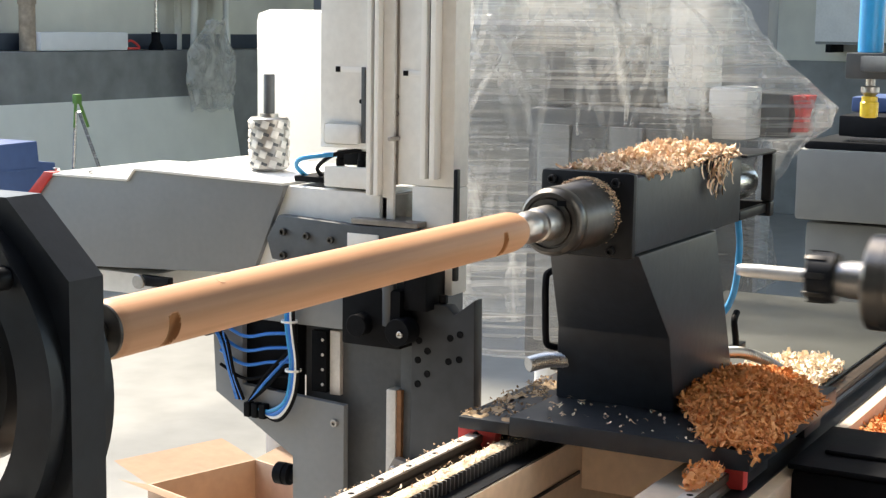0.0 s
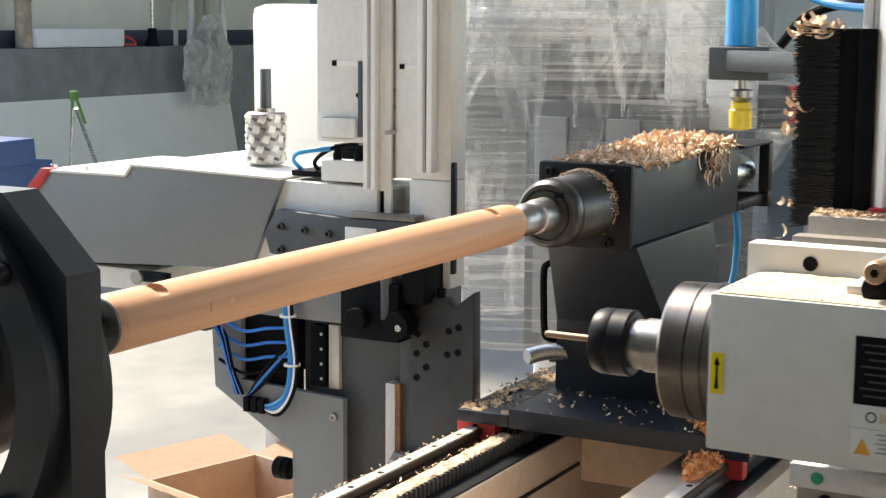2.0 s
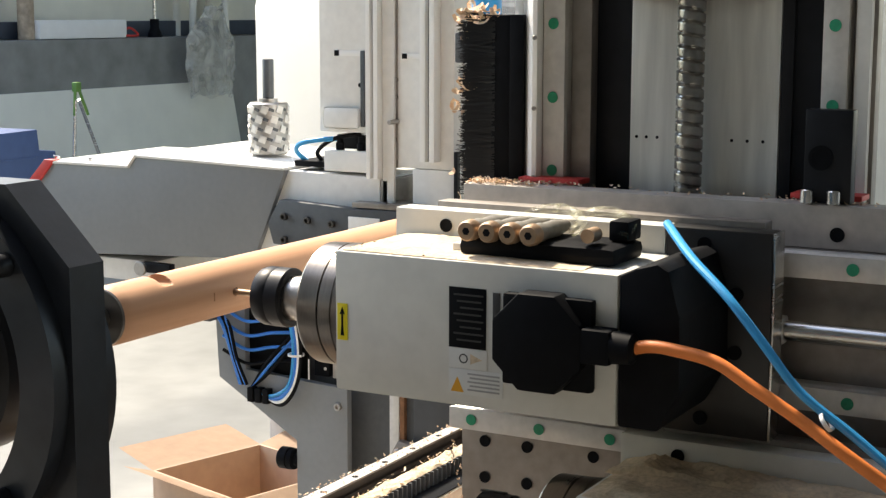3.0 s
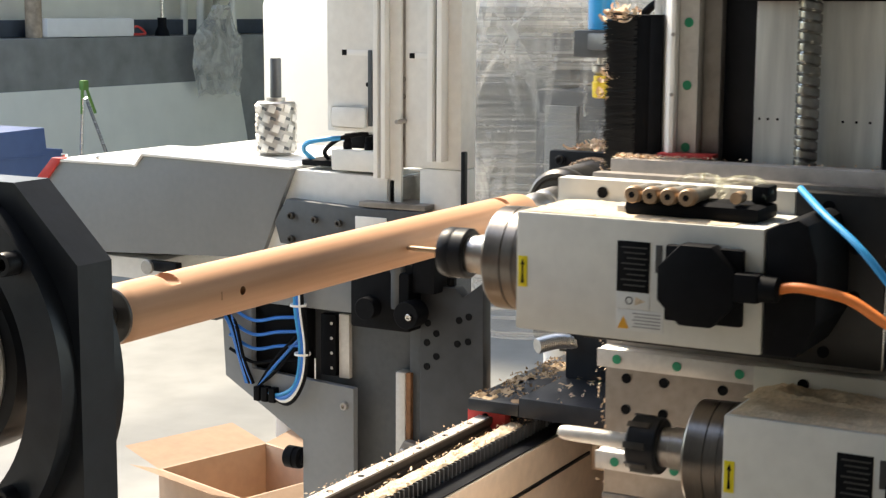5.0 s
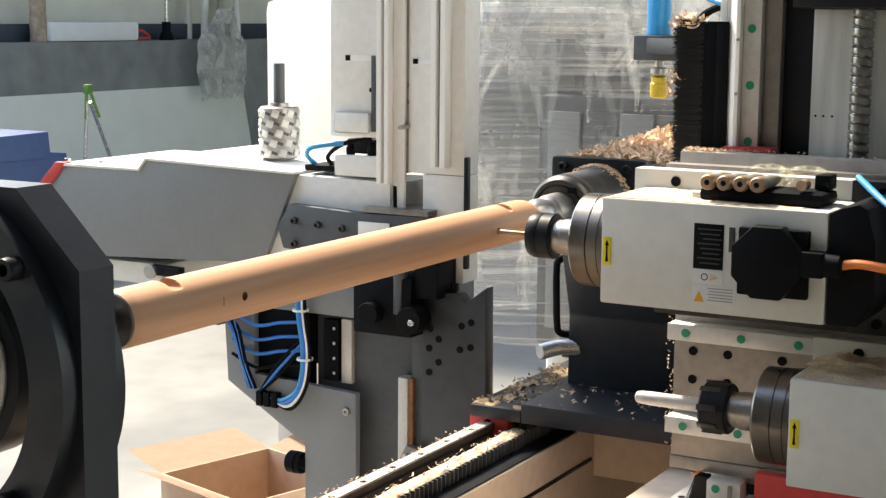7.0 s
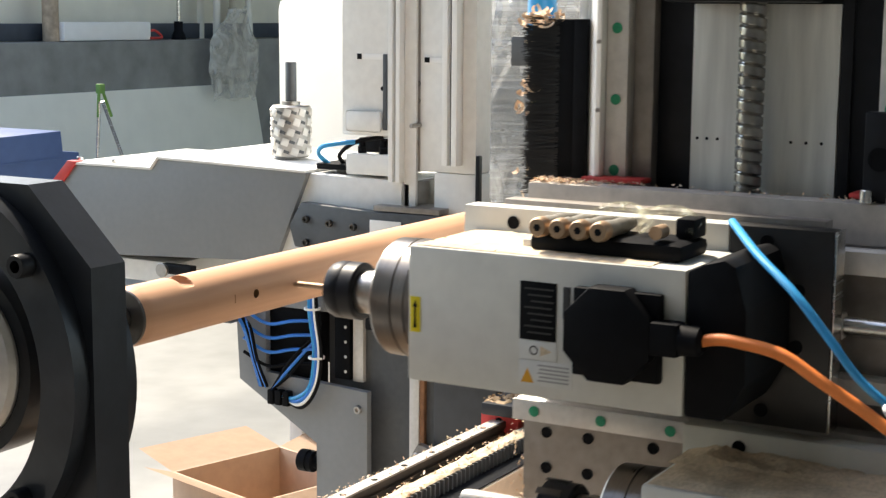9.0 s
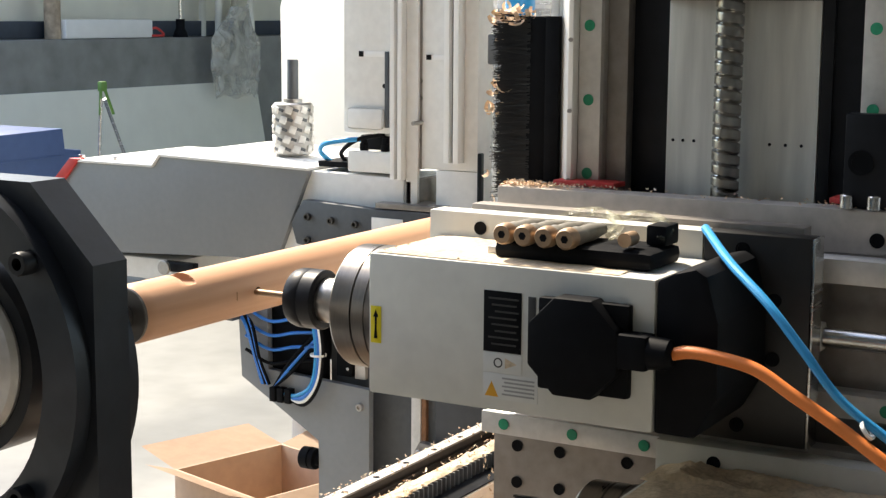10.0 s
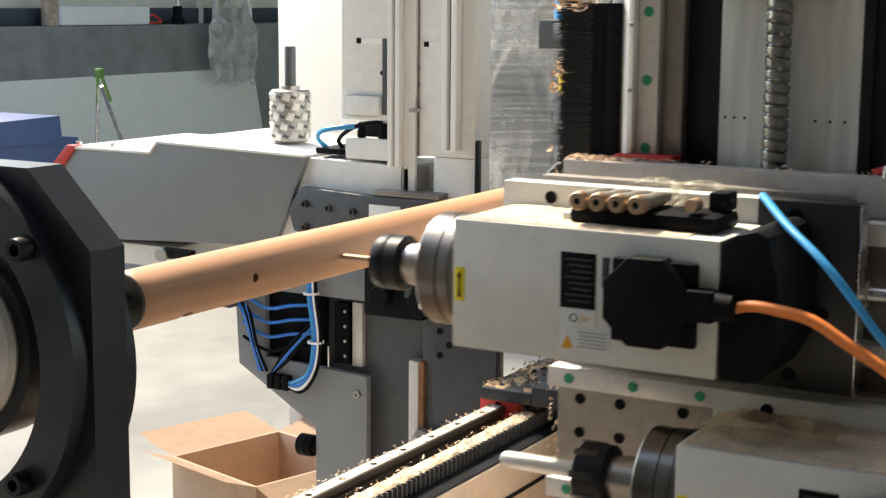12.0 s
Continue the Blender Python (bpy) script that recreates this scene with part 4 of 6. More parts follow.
def workpiece():
    t = thing("turned_wooden_leg", "smooth turned beech leg with cut slots, held between centres", "wooden leg", pose(0, 0, AX, -25))
    bm = bmesh.new()
    xs, x = [], -0.019
    marks = [0.0512, 0.7235]
    while x < 0.802:
        near = min(abs(x - m) for m in marks)
        x += 0.0006 if near < 0.0095 else 0.006
        xs.append(min(x, 0.802))
    seg = 128
    rows = []
    for x in [-0.019] + xs:
        row = []
        edge = min(x + 0.019, 0.802 - x)
        r0 = WP_R - 0.0022 * max(0, 1 - edge / 0.004) ** 2 - 0.0035 * max(0, (x - 0.772) / 0.03) ** 2
        for i in range(seg):
            a = 2 * math.pi * i / seg
            y, z = -math.cos(a), math.sin(a)
            r = r0
            for m in marks:
                u = abs(x - m) / 0.0072
                if u < 1 and y < 0 and -y > 0.3:
                    flat = (WP_R - 0.0078 * (1 - u ** 6)) / -y
                    r = min(r, flat)
            row.append(bm.verts.new((x, r * y, r * z)))
        rows.append(row)
    for p, q in zip(rows, rows[1:]):
        for i in range(seg):
            bm.faces.new((p[i], p[(i + 1) % seg], q[(i + 1) % seg], q[i]))
    bm.faces.new(rows[0][::-1])
    bm.faces.new(rows[-1])
    bm.faces.ensure_lookup_table()
    for f in bm.faces:
        c = f.calc_center_median()
        rr = math.hypot(c.y, c.z)
        # slot floors and end face get the colour darkened for shade
        if any(abs(c.x - m) < 0.0074 for m in marks) and rr < WP_R - 0.0009:
            f.material_index = 1
        if c.x < -0.0185:
            f.material_index = 1
    leg = part("leg_body", bm, [M_WOOD, M_CUT, M_BURN], t)
    # three bored holes, cut through the skin, each closed by a plug that the drill drives inwards
    bores = ((0.1392, 90), (0.672, 90), (0.1392, -90))
    bm = bmesh.new()
    for x, a in bores:
        r = cyl(-0.03, -0.009, 0.0043, (0, 0, 0), "y", 24, 0.0001)
        bmesh.ops.transform(r, matrix=pose(x, 0, 0, a), verts=r.verts[:])
        tmp = bpy.data.meshes.new("tmp")
        bmesh.ops.recalc_face_normals(r, faces=r.faces[:])
        r.to_mesh(tmp)
        r.free()
        bm.from_mesh(tmp)
    cutter = part("cutter", bm, M_BURN, smooth=False)
    cutter.matrix_basis = t.matrix_basis
    mod = leg.modifiers.new("bores", "BOOLEAN")
    mod.object, mod.solver = cutter, "EXACT"
    bpy.context.view_layer.update()
    done = bpy.data.meshes.new_from_object(leg.evaluated_get(bpy.context.evaluated_depsgraph_get()))
    leg.modifiers.remove(mod)
    leg.data = done
    bpy.data.objects.remove(cutter)
    plugs = []
    for x, a in bores:
        o = part("bore_plug", lathe([(0.006, 0.0042), (-0.0002, 0.0042), (-0.0003, 0.0001)], (0, -WP_R, 0), "y", 24), M_WOOD, t)
        plugs.append((o, x, a))
    o = part("pencil_mark", box(0.1055, 0.1067, -WP_R - 0.0002, -WP_R + 0.0006, -0.004, 0.004, 0), M_CUT, t)
    o.matrix_basis = pose(0, 0, 0, 90)
    c = thing("drive_centre", "steel drive centre gripping the end of the leg", "drive centre", pose(0, 0, AX))
    part("shank", lathe([(-0.075, 0.012), (-0.075, 0.017), (-0.035, 0.017), (-0.045, 0.0125), (-0.0235, 0.0115)], (0, 0, 0), "x", 32), M_STEELH, c)
    part("drive_plate", lathe([(-0.0232, 0.0118), (-0.0232, 0.0245), (-0.0225, 0.0255), (-0.0195, 0.0255)], (0, 0, 0), "x", 40), M_QUILL, c, "dull steel drive plate")
    part("tail", cyl(-0.10, -0.0752, 0.016, (0, 0, 0), "x"), M_STEELH, c)
    return t, c, plugs


# ---- the drilling carriage: column, saddle and two spindles ----
def column():
    """Its space: x from the drill's axis, y from the drill's tip, z from the turning axis at rest."""
    t = thing("carriage_column", "tall grey carriage column with rails, ball screw and brush", "machine column")
    part("back_plate", box(0.225, 0.255, -0.545, -0.222, -0.36, 0.75, 0.003), M_BLACKP, t, "black column back plate")
    part("side_wall", box(0.2, 0.40, -0.2215, -0.212, -0.36, 0.75, 0.002), M_LIGHT, t)
    part("side_wall", box(0.2, 0.40, -0.560, -0.546, -0.36, 0.75, 0.002), M_LIGHT, t)
    part("rear_wall", box(0.401, 0.412, -0.56, -0.212, -0.36, 0.75, 0.002), M_LIGHT, t)
    part("screw_guard", box(0.2185, 0.2245, -0.474, -0.328, -0.2, 0.278, 0.001), M_GALV, t, "brushed sheet-steel guard behind the screw")
    part("guard_fold", box(0.2195, 0.2248, -0.486, -0.4745, -0.2, 0.75, 0.001), M_BLACKP, t)
    part("upper_bearing", box(0.165, 0.2245, -0.455, -0.315, 0.279, 0.34, 0.004), M_BLACKP, t)
    for y in (-0.257, -0.530):
        r = part("vertical_rail", prism([(0.2246, y - 0.0115), (0.2246, y + 0.0115), (0.213, y + 0.0115), (0.208, y + 0.0085), (0.202, y + 0.0115), (0.195, y + 0.0115),
                                         (0.195, y - 0.0115), (0.202, y - 0.0115), (0.208, y - 0.0085), (0.213, y - 0.0115)], "z", -0.34, 0.74, 0.0007), M_RAIL, t)
        for k in range(-4, 9):
            part("paint_dot", cyl(0.1945, 0.1938, 0.0055, (0, y + 0.0005, 0.1115 + 0.071 * k), "x", 18, 0.0002), M_GREEN, r, "green painted screw cap")
        part("rail_bar", box(0.208, 0.2246, y - 0.034, y - 0.0125, -0.34, 0.74, 0.002), M_DULL, t)
    part("rail_lip", box(0.198, 0.2246, -0.2395, -0.2225, -0.34, 0.74, 0.002), M_RAIL, t)
    for y in (-0.335, -0.345, -0.356, -0.43, -0.445, -0.46):
        part("guard_rivet", cyl(0.2184, 0.2178, 0.0016, (0, y, 0.146), "x", 10, 0.0002), M_BLACK, t)
    # ball screw with its thread
    bm = bmesh.new()
    turns, seg = 80, 18
    rows = []
    z0, z1 = -0.22, 0.34
    n_ = turns * 7
    for i in range(n_ + 1):
        z = z0 + (z1 - z0) * i / n_
        row = []
        for k in range(seg):
            a = 2 * math.pi * k / seg
            ph = (z * turns / (z1 - z0) * 0.6 + k / seg) % 1.0
            r = 0.0132 - 0.0026 * math.exp(-((ph - 0.5) / 0.105) ** 4)
            row.append(bm.verts.new((0.198 + r * math.cos(a), -0.395 + r * math.sin(a), z)))
        rows.append(row)
    for p, q in zip(rows, rows[1:]):
        for k in range(seg):
            bm.faces.new((p[k], p[(k + 1) % seg], q[(k + 1) % seg], q[k]))
    part("ball_screw", bm, M_SCREW, t, "bright steel ball screw")
    # dust brush
    b = part("brush", box(0.192, 0.222, -0.2123, -0.19, 0.088, 0.262, 0.003), M_BLACK, t, "black dust brush with caught shavings")
    part("brush_back", box(0.188, 0.1945, -0.2275, -0.2125, 0.088, 0.262, 0.001), M_BLACK, t)
    rnd = random.Random(9)
    bm = bmesh.new()
    for k in range(3600):
        z = rnd.uniform(0.088, 0.26)
        x = rnd.uniform(0.19, 0.224)
        L = 0.038 + 0.006 * noise.noise((z * 40, x * 60, 0)) + rnd.uniform(-0.003, 0.003)
        dz, dx = rnd.uniform(-0.008, 0.006), rnd.uniform(-0.006, 0.006)
        w = 0.0011
        v = [bm.verts.new(p) for p in ((x, -0.195, z), (x, -0.195, z + w), (x + dx, -0.195 + L, z + dz + w * 0.4), (x + dx, -0.195 + L, z + dz))]
        bm.faces.new(v)
    tagged(part("bristles", bm, M_BRIST, b, smooth=False), kind="stuff")
    bm = bmesh.new()
    for z in [0.262] * 46 + [0.19] * 14 + [0.1] * 7:
        shaving(bm, (rnd.uniform(0.188, 0.222), rnd.uniform(-0.165, -0.146) if z < 0.2 else rnd.uniform(-0.2, -0.148), z + rnd.uniform(-0.008, 0.006) - (0.02 if rnd.random() < 0.2 else 0)),
                rnd.uniform(0.008, 0.026), 0.005, rnd.uniform(1, 4), Euler((rnd.uniform(-1, 1), rnd.uniform(-1, 1), rnd.uniform(0, 6))))
    tagged(part("caught_shavings", bm, M_SHAVEP, b, smooth=False), kind="stuff")
    s = part("brush_strip", box(0.195, 0.2, -0.2215, -0.2125, 0.085, 0.262, 0.001), M_RAIL, t)
    # white paint gives the column edge its strip of side light
    part("lit_edge_bar", prism([(0.1945, -0.228), (0.1815, -0.2405), (0.1815, -0.2455), (0.1945, -0.2455)], "z", 0.085, 0.75, 0.0006), M_WHITE, t, "strip painted white for the sunlit column edge")
    for z in (0.105, 0.172, 0.24):
        part("strip_screw", screw_head((0.1815, -0.243, z), "x", 0.0022, 0.002), M_STEELH, t)
    # air cylinder with its block and amber filter bowl
    part("air_cylinder", cyl(0.2385, 0.75, 0.0192, (0.62, 0.0335, 0), "z", 32), M_BLUECYL, t, "bright blue air cylinder")
    part("cylinder_block", box(0.585, 0.655, -0.012, 0.062, 0.199, 0.238, 0.003), M_DARK, t)
    part("block_arm", prism([(0.4125, -0.30), (0.4125, -0.24), (0.584, 0.04), (0.584, 0.0)], "z", 0.21, 0.234, 0.002), M_DARK, t)
    part("bowl_neck", lathe([(0.172, 0.008), (0.178, 0.014), (0.186, 0.014), (0.188, 0.007), (0.1988, 0.007)], (0.62, 0.031, 0), "z", 24), M_STEELH, t)
    part("amber_bowl", lathe([(0.139, 0.011), (0.141, 0.0135), (0.162, 0.014), (0.164, 0.012), (0.1718, 0.012)], (0.62, 0.031, 0), "z", 24), M_AMBER, t, "amber plastic bowl")
    part("hose", tube([(0.64, -0.008, 0.239), (0.64, -0.04, 0.275), (0.62, -0.10, 0.29), (0.55, -0.2, 0.287), (0.44, -0.28, 0.28), (0.412, -0.3, 0.275)], 0.006), M_BLACK, t)
    part("hose", tube([(0.62, 0.014, 0.33), (0.62, -0.03, 0.305), (0.58, -0.09, 0.287), (0.5, -0.18, 0.283), (0.43, -0.26, 0.295), (0.412, -0.28, 0.31)], 0.005), M_CYAN, t)
    # base on the front of the bed
    part("base", box(0.15, 0.46, -0.60, -0.30, -0.46, -0.365, 0.004), M_RED, t, "red painted carriage base")
    return t


def cross_base():
    """The part of the carriage that runs along the bed; x as the column's."""
    t = thing("carriage_base", "black carriage base block running along the bed", "machine base")
    part("slide_block", box(0.16, 0.46, -0.98, -0.30, 0.60, 0.685, 0.004), M_BLACKP, t)
    part("cover", box(0.475, 0.735, -0.62, -0.268, 0.60, 0.758, 0.012), M_BLACK, t, "black ribbed cover")
    part("cover_lip", box(0.472, 0.735, -0.625, -0.264, 0.7585, 0.768, 0.003), M_BLACK, t)
    part("cover_rib", box(0.55, 0.66, -0.6, -0.30, 0.7685, 0.776, 0.003), M_BLACK, t)
    part("cover_link", box(0.4605, 0.4745, -0.60, -0.32, 0.61, 0.67, 0.003), M_BLACKP, t)
    part("leg", box(0.2, 0.42, -0.94, -0.36, 0.0, 0.5995, 0.004), M_BEIGE, t)
    return t


def dust_sheet(name, x0, x1, y0, y1, z, peak, parent, seed):
    """A thin uneven skin of sawdust, thicker towards y1."""
    bm = bmesh.new()
    nx, ny = 26, 60
    g = {}
    for i in range(nx + 1):
        for j in range(ny + 1):
            x, y = x0 + (x1 - x0) * i / nx, y0 + (y1 - y0) * j / ny
            u = j / ny
            h = peak * (0.25 + 0.75 * u) * (0.95 + 0.8 * noise.noise((x * 38, y * 38, seed)) + 0.35 * noise.noise((x * 160, y * 160, seed))) * min(1, 8 * (1 - u), 6 * (1 - abs(2 * i / nx - 1)) + 0.1)
            if h > 0:
                g[i, j] = bm.verts.new((x, y, z + h))
    for i in range(nx):
        for j in range(ny):
            q = [g.get(k) for k in ((i, j), (i + 1, j), (i + 1, j + 1), (i, j + 1))]
            if all(q):
                bm.faces.new(q)
    return tagged(part(name, bm, M_DUST, parent), kind="stuff")


def saddle():
    """Its space: x, y as the column's, z from the upper spindle's axis."""
    t = thing("vertical_saddle", "machined steel saddle plate with cross rails and red wipers", "machine slide")
    # plate split in two: lower part darker for shade, top strip paler
    part("main_plate", box(0.142, 0.172, -0.70, -0.186, -0.295, 0.0615, 0.001), M_DULL, t, "dull machined steel plate with bolt holes")
    part("lit_top_bar", box(0.142, 0.172, -0.70, -0.186, 0.0618, 0.1, 0.002), M_LITBAR, t, "dusty top strip of the steel plate, paler where light falls")
    part("lower_edge", box(0.1405, 0.1735, -0.70, -0.1845, -0.312, -0.2955, 0.002), M_DULL, t)
    for y in (-0.212, -0.258, -0.328, -0.408, -0.488):
        for z in (-0.155, -0.192):
            part("bolt_hole", hole((0.1418, y, z), "x", 0.0058), M_BLACK, t)
    for y in (-0.552, -0.622):
        part("bolt_hole", hole((0.1418, y, 0.075), "x", 0.0065), M_BLACK, t)
    for z in (0.05, -0.066, -0.127, -0.248):
        r = part("cross_rail", prism([(0.1417, z - 0.0105), (0.1417, z + 0.0105), (0.128, z + 0.0105), (0.124, z + 0.0075), (0.119, z + 0.0105), (0.114, z + 0.0105),
                                      (0.114, z - 0.0105), (0.119, z - 0.0105), (0.124, z - 0.0075), (0.128, z - 0.0105)], "y", -0.70, -0.1865, 0.0007), M_RAIL, t)
        for k in range(8):
            part("paint_dot", cyl(0.1135, 0.1128, 0.0055, (0, -0.211 - 0.0725 * k, z), "x", 16, 0.0002), M_GREEN, r, "green painted screw cap")
    for y in (-0.260, -0.530):
        for z in (-0.10, 0.04):
            part("rail_block", box(0.1725, 0.2, y - 0.034, y + 0.03, z - 0.05, z + 0.05, 0.003), M_BLACKP, t)
        w = part("wiper", box(0.174, 0.202, y - 0.034, y + 0.03, 0.1005, 0.1055, 0.001), M_RED, t, "red plastic wiper")
    part("stop_bracket", box(0.150, 0.166, -0.560, -0.518, 0.1005, 0.182, 0.002), M_BLACKP, t)
    part("bracket_hole", hole((0.1498, -0.533, 0.14), "x", 0.011), M_BLACK, t)
    for y in (-0.524, -0.547):
        part("bracket_bolt", cyl(0.1005, 0.113, 0.006, (0.143, y, 0), "z", 12), M_STEEL, t)
    for z, yy in ((-0.004, -0.52), (-0.186, -0.70)):
        part("air_rod", cyl(yy, yy - 0.25, 0.0085, (0.098, 0, z), "y", 24), M_STEEL, t)
    # short guide block under the plate, and a worn dust brush hanging beside it
    g = part("guide_block", box(0.112, 0.140, -0.290, -0.2455, -0.350, -0.3125, 0.002), M_RAIL, t)
    part("paint_dot", cyl(0.1119, 0.1112, 0.0055, (0, -0.258, -0.3225), "x", 16, 0.0002), M_GREEN, g, "green painted screw cap")
    part("guide_cap", box(0.1095, 0.1118, -0.2795, -0.2745, -0.345, -0.3155, 0.0005), M_DULL, g)
    bm = bmesh.new()
    rb = random.Random(14)
    for k in range(500):
        y, x = rb.uniform(-0.243, -0.228), rb.uniform(0.118, 0.14)
        dy, L = rb.uniform(-0.012, 0.02), rb.uniform(0.05, 0.075)
        v = [bm.verts.new(q) for q in ((x, y, -0.3121), (x, y + 0.001, -0.3121), (x, y + dy + 0.0006, -0.3121 - L), (x, y + dy, -0.3121 - L))]
        bm.faces.new(v)
    tagged(part("lower_bristles", bm, M_BRIST, t, "black worn dust brush", smooth=False), kind="stuff")
    part("lower_wiper", box(0.12, 0.1395, -0.62, -0.305, -0.372, -0.2965, 0.003), M_RED, t, "red painted lower guard plate")
    rnd = random.Random(3)
    bm = bmesh.new()
    for k in range(420):
        shaving(bm, (rnd.uniform(0.143, 0.172), rnd.uniform(-0.68, -0.19) if k % 4 == 0 else -0.188 - abs(rnd.gauss(0, 0.04)), 0.1005 + rnd.uniform(0, 0.003)), rnd.uniform(0.002, 0.006), 0.002, 1.5,
                Euler((rnd.uniform(-0.5, 0.5), rnd.uniform(-0.5, 0.5), rnd.uniform(0, 6))))
    for k in range(60):
        shaving(bm, (rnd.uniform(0.12, 0.15), -0.185 + rnd.uniform(-0.003, 0.002), rnd.uniform(-0.29, -0.1)), rnd.uniform(0.002, 0.006), 0.002, 1.5, Euler((rnd.uniform(-2, 2), rnd.uniform(-2, 2), rnd.uniform(0, 6))))
    tagged(part("clinging_dust", bm, M_SHAVEP, t, smooth=False), kind="stuff")
    return t


def spindle(upper):
    """Its space: the tip at the origin, the axis along y towards the leg."""
    name = "drill_spindle" if upper else "router_spindle"
    t = thing(name, "square air-cooled spindle motor with a thin drill, dusty top" if upper else "square air-cooled spindle motor with a router cutter, dusty top", "spindle motor")
    bm = box(-0.06, 0.06, -0.432, -0.1665, -0.0645, 0.06, 0.004)
    part("motor_body", bm, M_CREAM, t, "cream painted square motor body")
    part("fan_housing", prism([(-0.4325, -0.064), (-0.4325, 0.0595), (-0.446, 0.066), (-0.464, 0.071), (-0.474, 0.066), (-0.484, 0.03), (-0.485, -0.03), (-0.466, -0.064)], "x", -0.0595, 0.0595, 0.004), M_BLACK, t, "black fan housing")
    part("nose_flange", lathe([(-0.166, 0.0575), (-0.1605, 0.0575), (-0.160, 0.0560), (-0.159, 0.0560), (-0.1585, 0.0570), (-0.146, 0.0565), (-0.1455, 0.0550), (-0.1445, 0.0550), (-0.144, 0.0565), (-0.124, 0.0560), (-0.122, 0.0545), (-0.1215, 0.050), (-0.1185, 0.046), (-0.1175, 0.026)], (0, 0, 0), "y", 64), M_FLANGE, t, "turned steel nose flange")
    part("shaft", lathe([(-0.1175, 0.0225), (-0.095, 0.0225), (-0.094, 0.021), (-0.083, 0.021)], (0, 0, 0), "y", 40), M_STEELH, t)
    if upper:
        part("collet_nut", lathe([(-0.0832, 0.019), (-0.0832, 0.026), (-0.081, 0.028), (-0.067, 0.028), (-0.0665, 0.0273), (-0.065, 0.028), (-0.056, 0.0278), (-0.051, 0.0262), (-0.049, 0.022), (-0.049, 0.006)], (0, 0, 0), "y", 48), M_BLACKP, t, "black collet nut")
        part("drill_bit", lathe([(-0.0495, 0.0030), (-0.006, 0.0030), (-0.002, 0.0028), (0.0, 0.0005)], (0, 0, 0), "y", 20), M_BRASS, t, "thin drill dulled by wood dust")
    else:
        nut = part("collet_nut", lathe([(-0.0832, 0.019), (-0.0832, 0.028), (-0.081, 0.030), (-0.052, 0.030), (-0.049, 0.026), (-0.049, 0.008)], (0, 0, 0), "y", 48), M_BLACKP, t, "black slotted collet nut")
        for k in range(8):
            o = part("nut_slot", box(-0.0035, 0.0035, -0.073, -0.0488, -0.0010, 0.0010, 0.0003), M_GUN, nut)
            o.matrix_basis = pose(0, 0, 0, 0, 45 * k + 10) @ Matrix.Translation((0, 0, 0.0302))
        part("router_bit", lathe([(-0.0495, 0.0085), (0.012, 0.0085), (0.030, 0.0080), (0.036, 0.0068), (0.038, 0.004)], (0, 0, 0), "y", 24), M_RAIL, t)
    # direction sticker with an arrow
    s = part("arrow_sticker", box(-0.0606, -0.06, -0.180, -0.1695, -0.019, 0.0135, 0.0002), M_YELLOW, t, "yellow sticker with a black arrow")
    part("arrow", prism([(-0.1765, -0.015), (-0.173, -0.015), (-0.1738, -0.006), (-0.1738, 0.004), (-0.1722, 0.004), (-0.1748, 0.0105), (-0.1774, 0.004), (-0.1757, 0.004), (-0.1757, -0.006)], "x", -0.0609, -0.06065, 0), M_BLACK, s)
    p = part("rating_plate", box(-0.0606, -0.06, -0.3155, -0.2805, -0.0135, 0.038, 0.0002), M_BLACK, t, "black rating plate with unreadable print")
    for k in range(8):
        part("print_bar", box(-0.0608, -0.06062, -0.313 + 0.002 * (k % 2), -0.285 - 0.003 * (k % 3), 0.031 - 0.0055 * k, 0.0325 - 0.0055 * k, 0), M_INK, p)
    q = part("mark_label", box(-0.0606, -0.06, -0.3165, -0.2805, -0.031, -0.0142, 0.0002), M_LABEL, t)
    part("mark_triangle", prism([(-0.301, -0.027), (-0.312, -0.0225), (-0.301, -0.018)], "x", -0.0608, -0.06062, 0), M_DUST, q)
    part("mark_ring", ring(-0.0608, -0.06062, 0.003, 0.0042, (0, -0.2945, -0.0225), "x", 20), M_INK, q)
    q = part("warning_label", box(-0.0606, -0.06, -0.3315, -0.2805, -0.0535, -0.0317, 0.0002), M_LABEL, t)
    part("warning_triangle", prism([(-0.2825, -0.0515), (-0.295, -0.0515), (-0.2887, -0.0385)], "x", -0.0608, -0.06062, 0), M_WARN, q)
    for k in range(5):
        part("print_bar", box(-0.0608, -0.06062, -0.3285, -0.2985 - 0.002 * (k % 2), -0.0495 + 0.0034 * k, -0.048 + 0.0034 * k, 0), M_INKG, q)
    part("maker_mark", box(-0.0605, -0.06, -0.3285, -0.3215, 0.008, 0.036, 0.0002), M_INK, t)
    # octagonal junction box, its base, gland and cable
    j = part("junction_box", prism([(-0.371 + 0.0425 * math.cos(radians(22.5 + 45 * k)), 0.002 + 0.0435 * math.sin(radians(22.5 + 45 * k))) for k in range(8)], "x", -0.083, -0.0605, 0.003), M_BLACK, t, "black octagonal junction box")
    part("box_base", box(-0.0705, -0.0602, -0.4145, -0.335, -0.037, 0.039, 0.003), M_BLACK, j)
    part("gland_body", box(-0.082, -0.0605, -0.434, -0.4, -0.01, 0.018, 0.003), M_BLACK, j)
    part("cable_gland", lathe([(-0.453, 0.0085), (-0.450, 0.0125), (-0.4345, 0.0135), (-0.434, 0.0135)], (-0.071, 0, 0.004), "y", 16), M_BLACK, j)
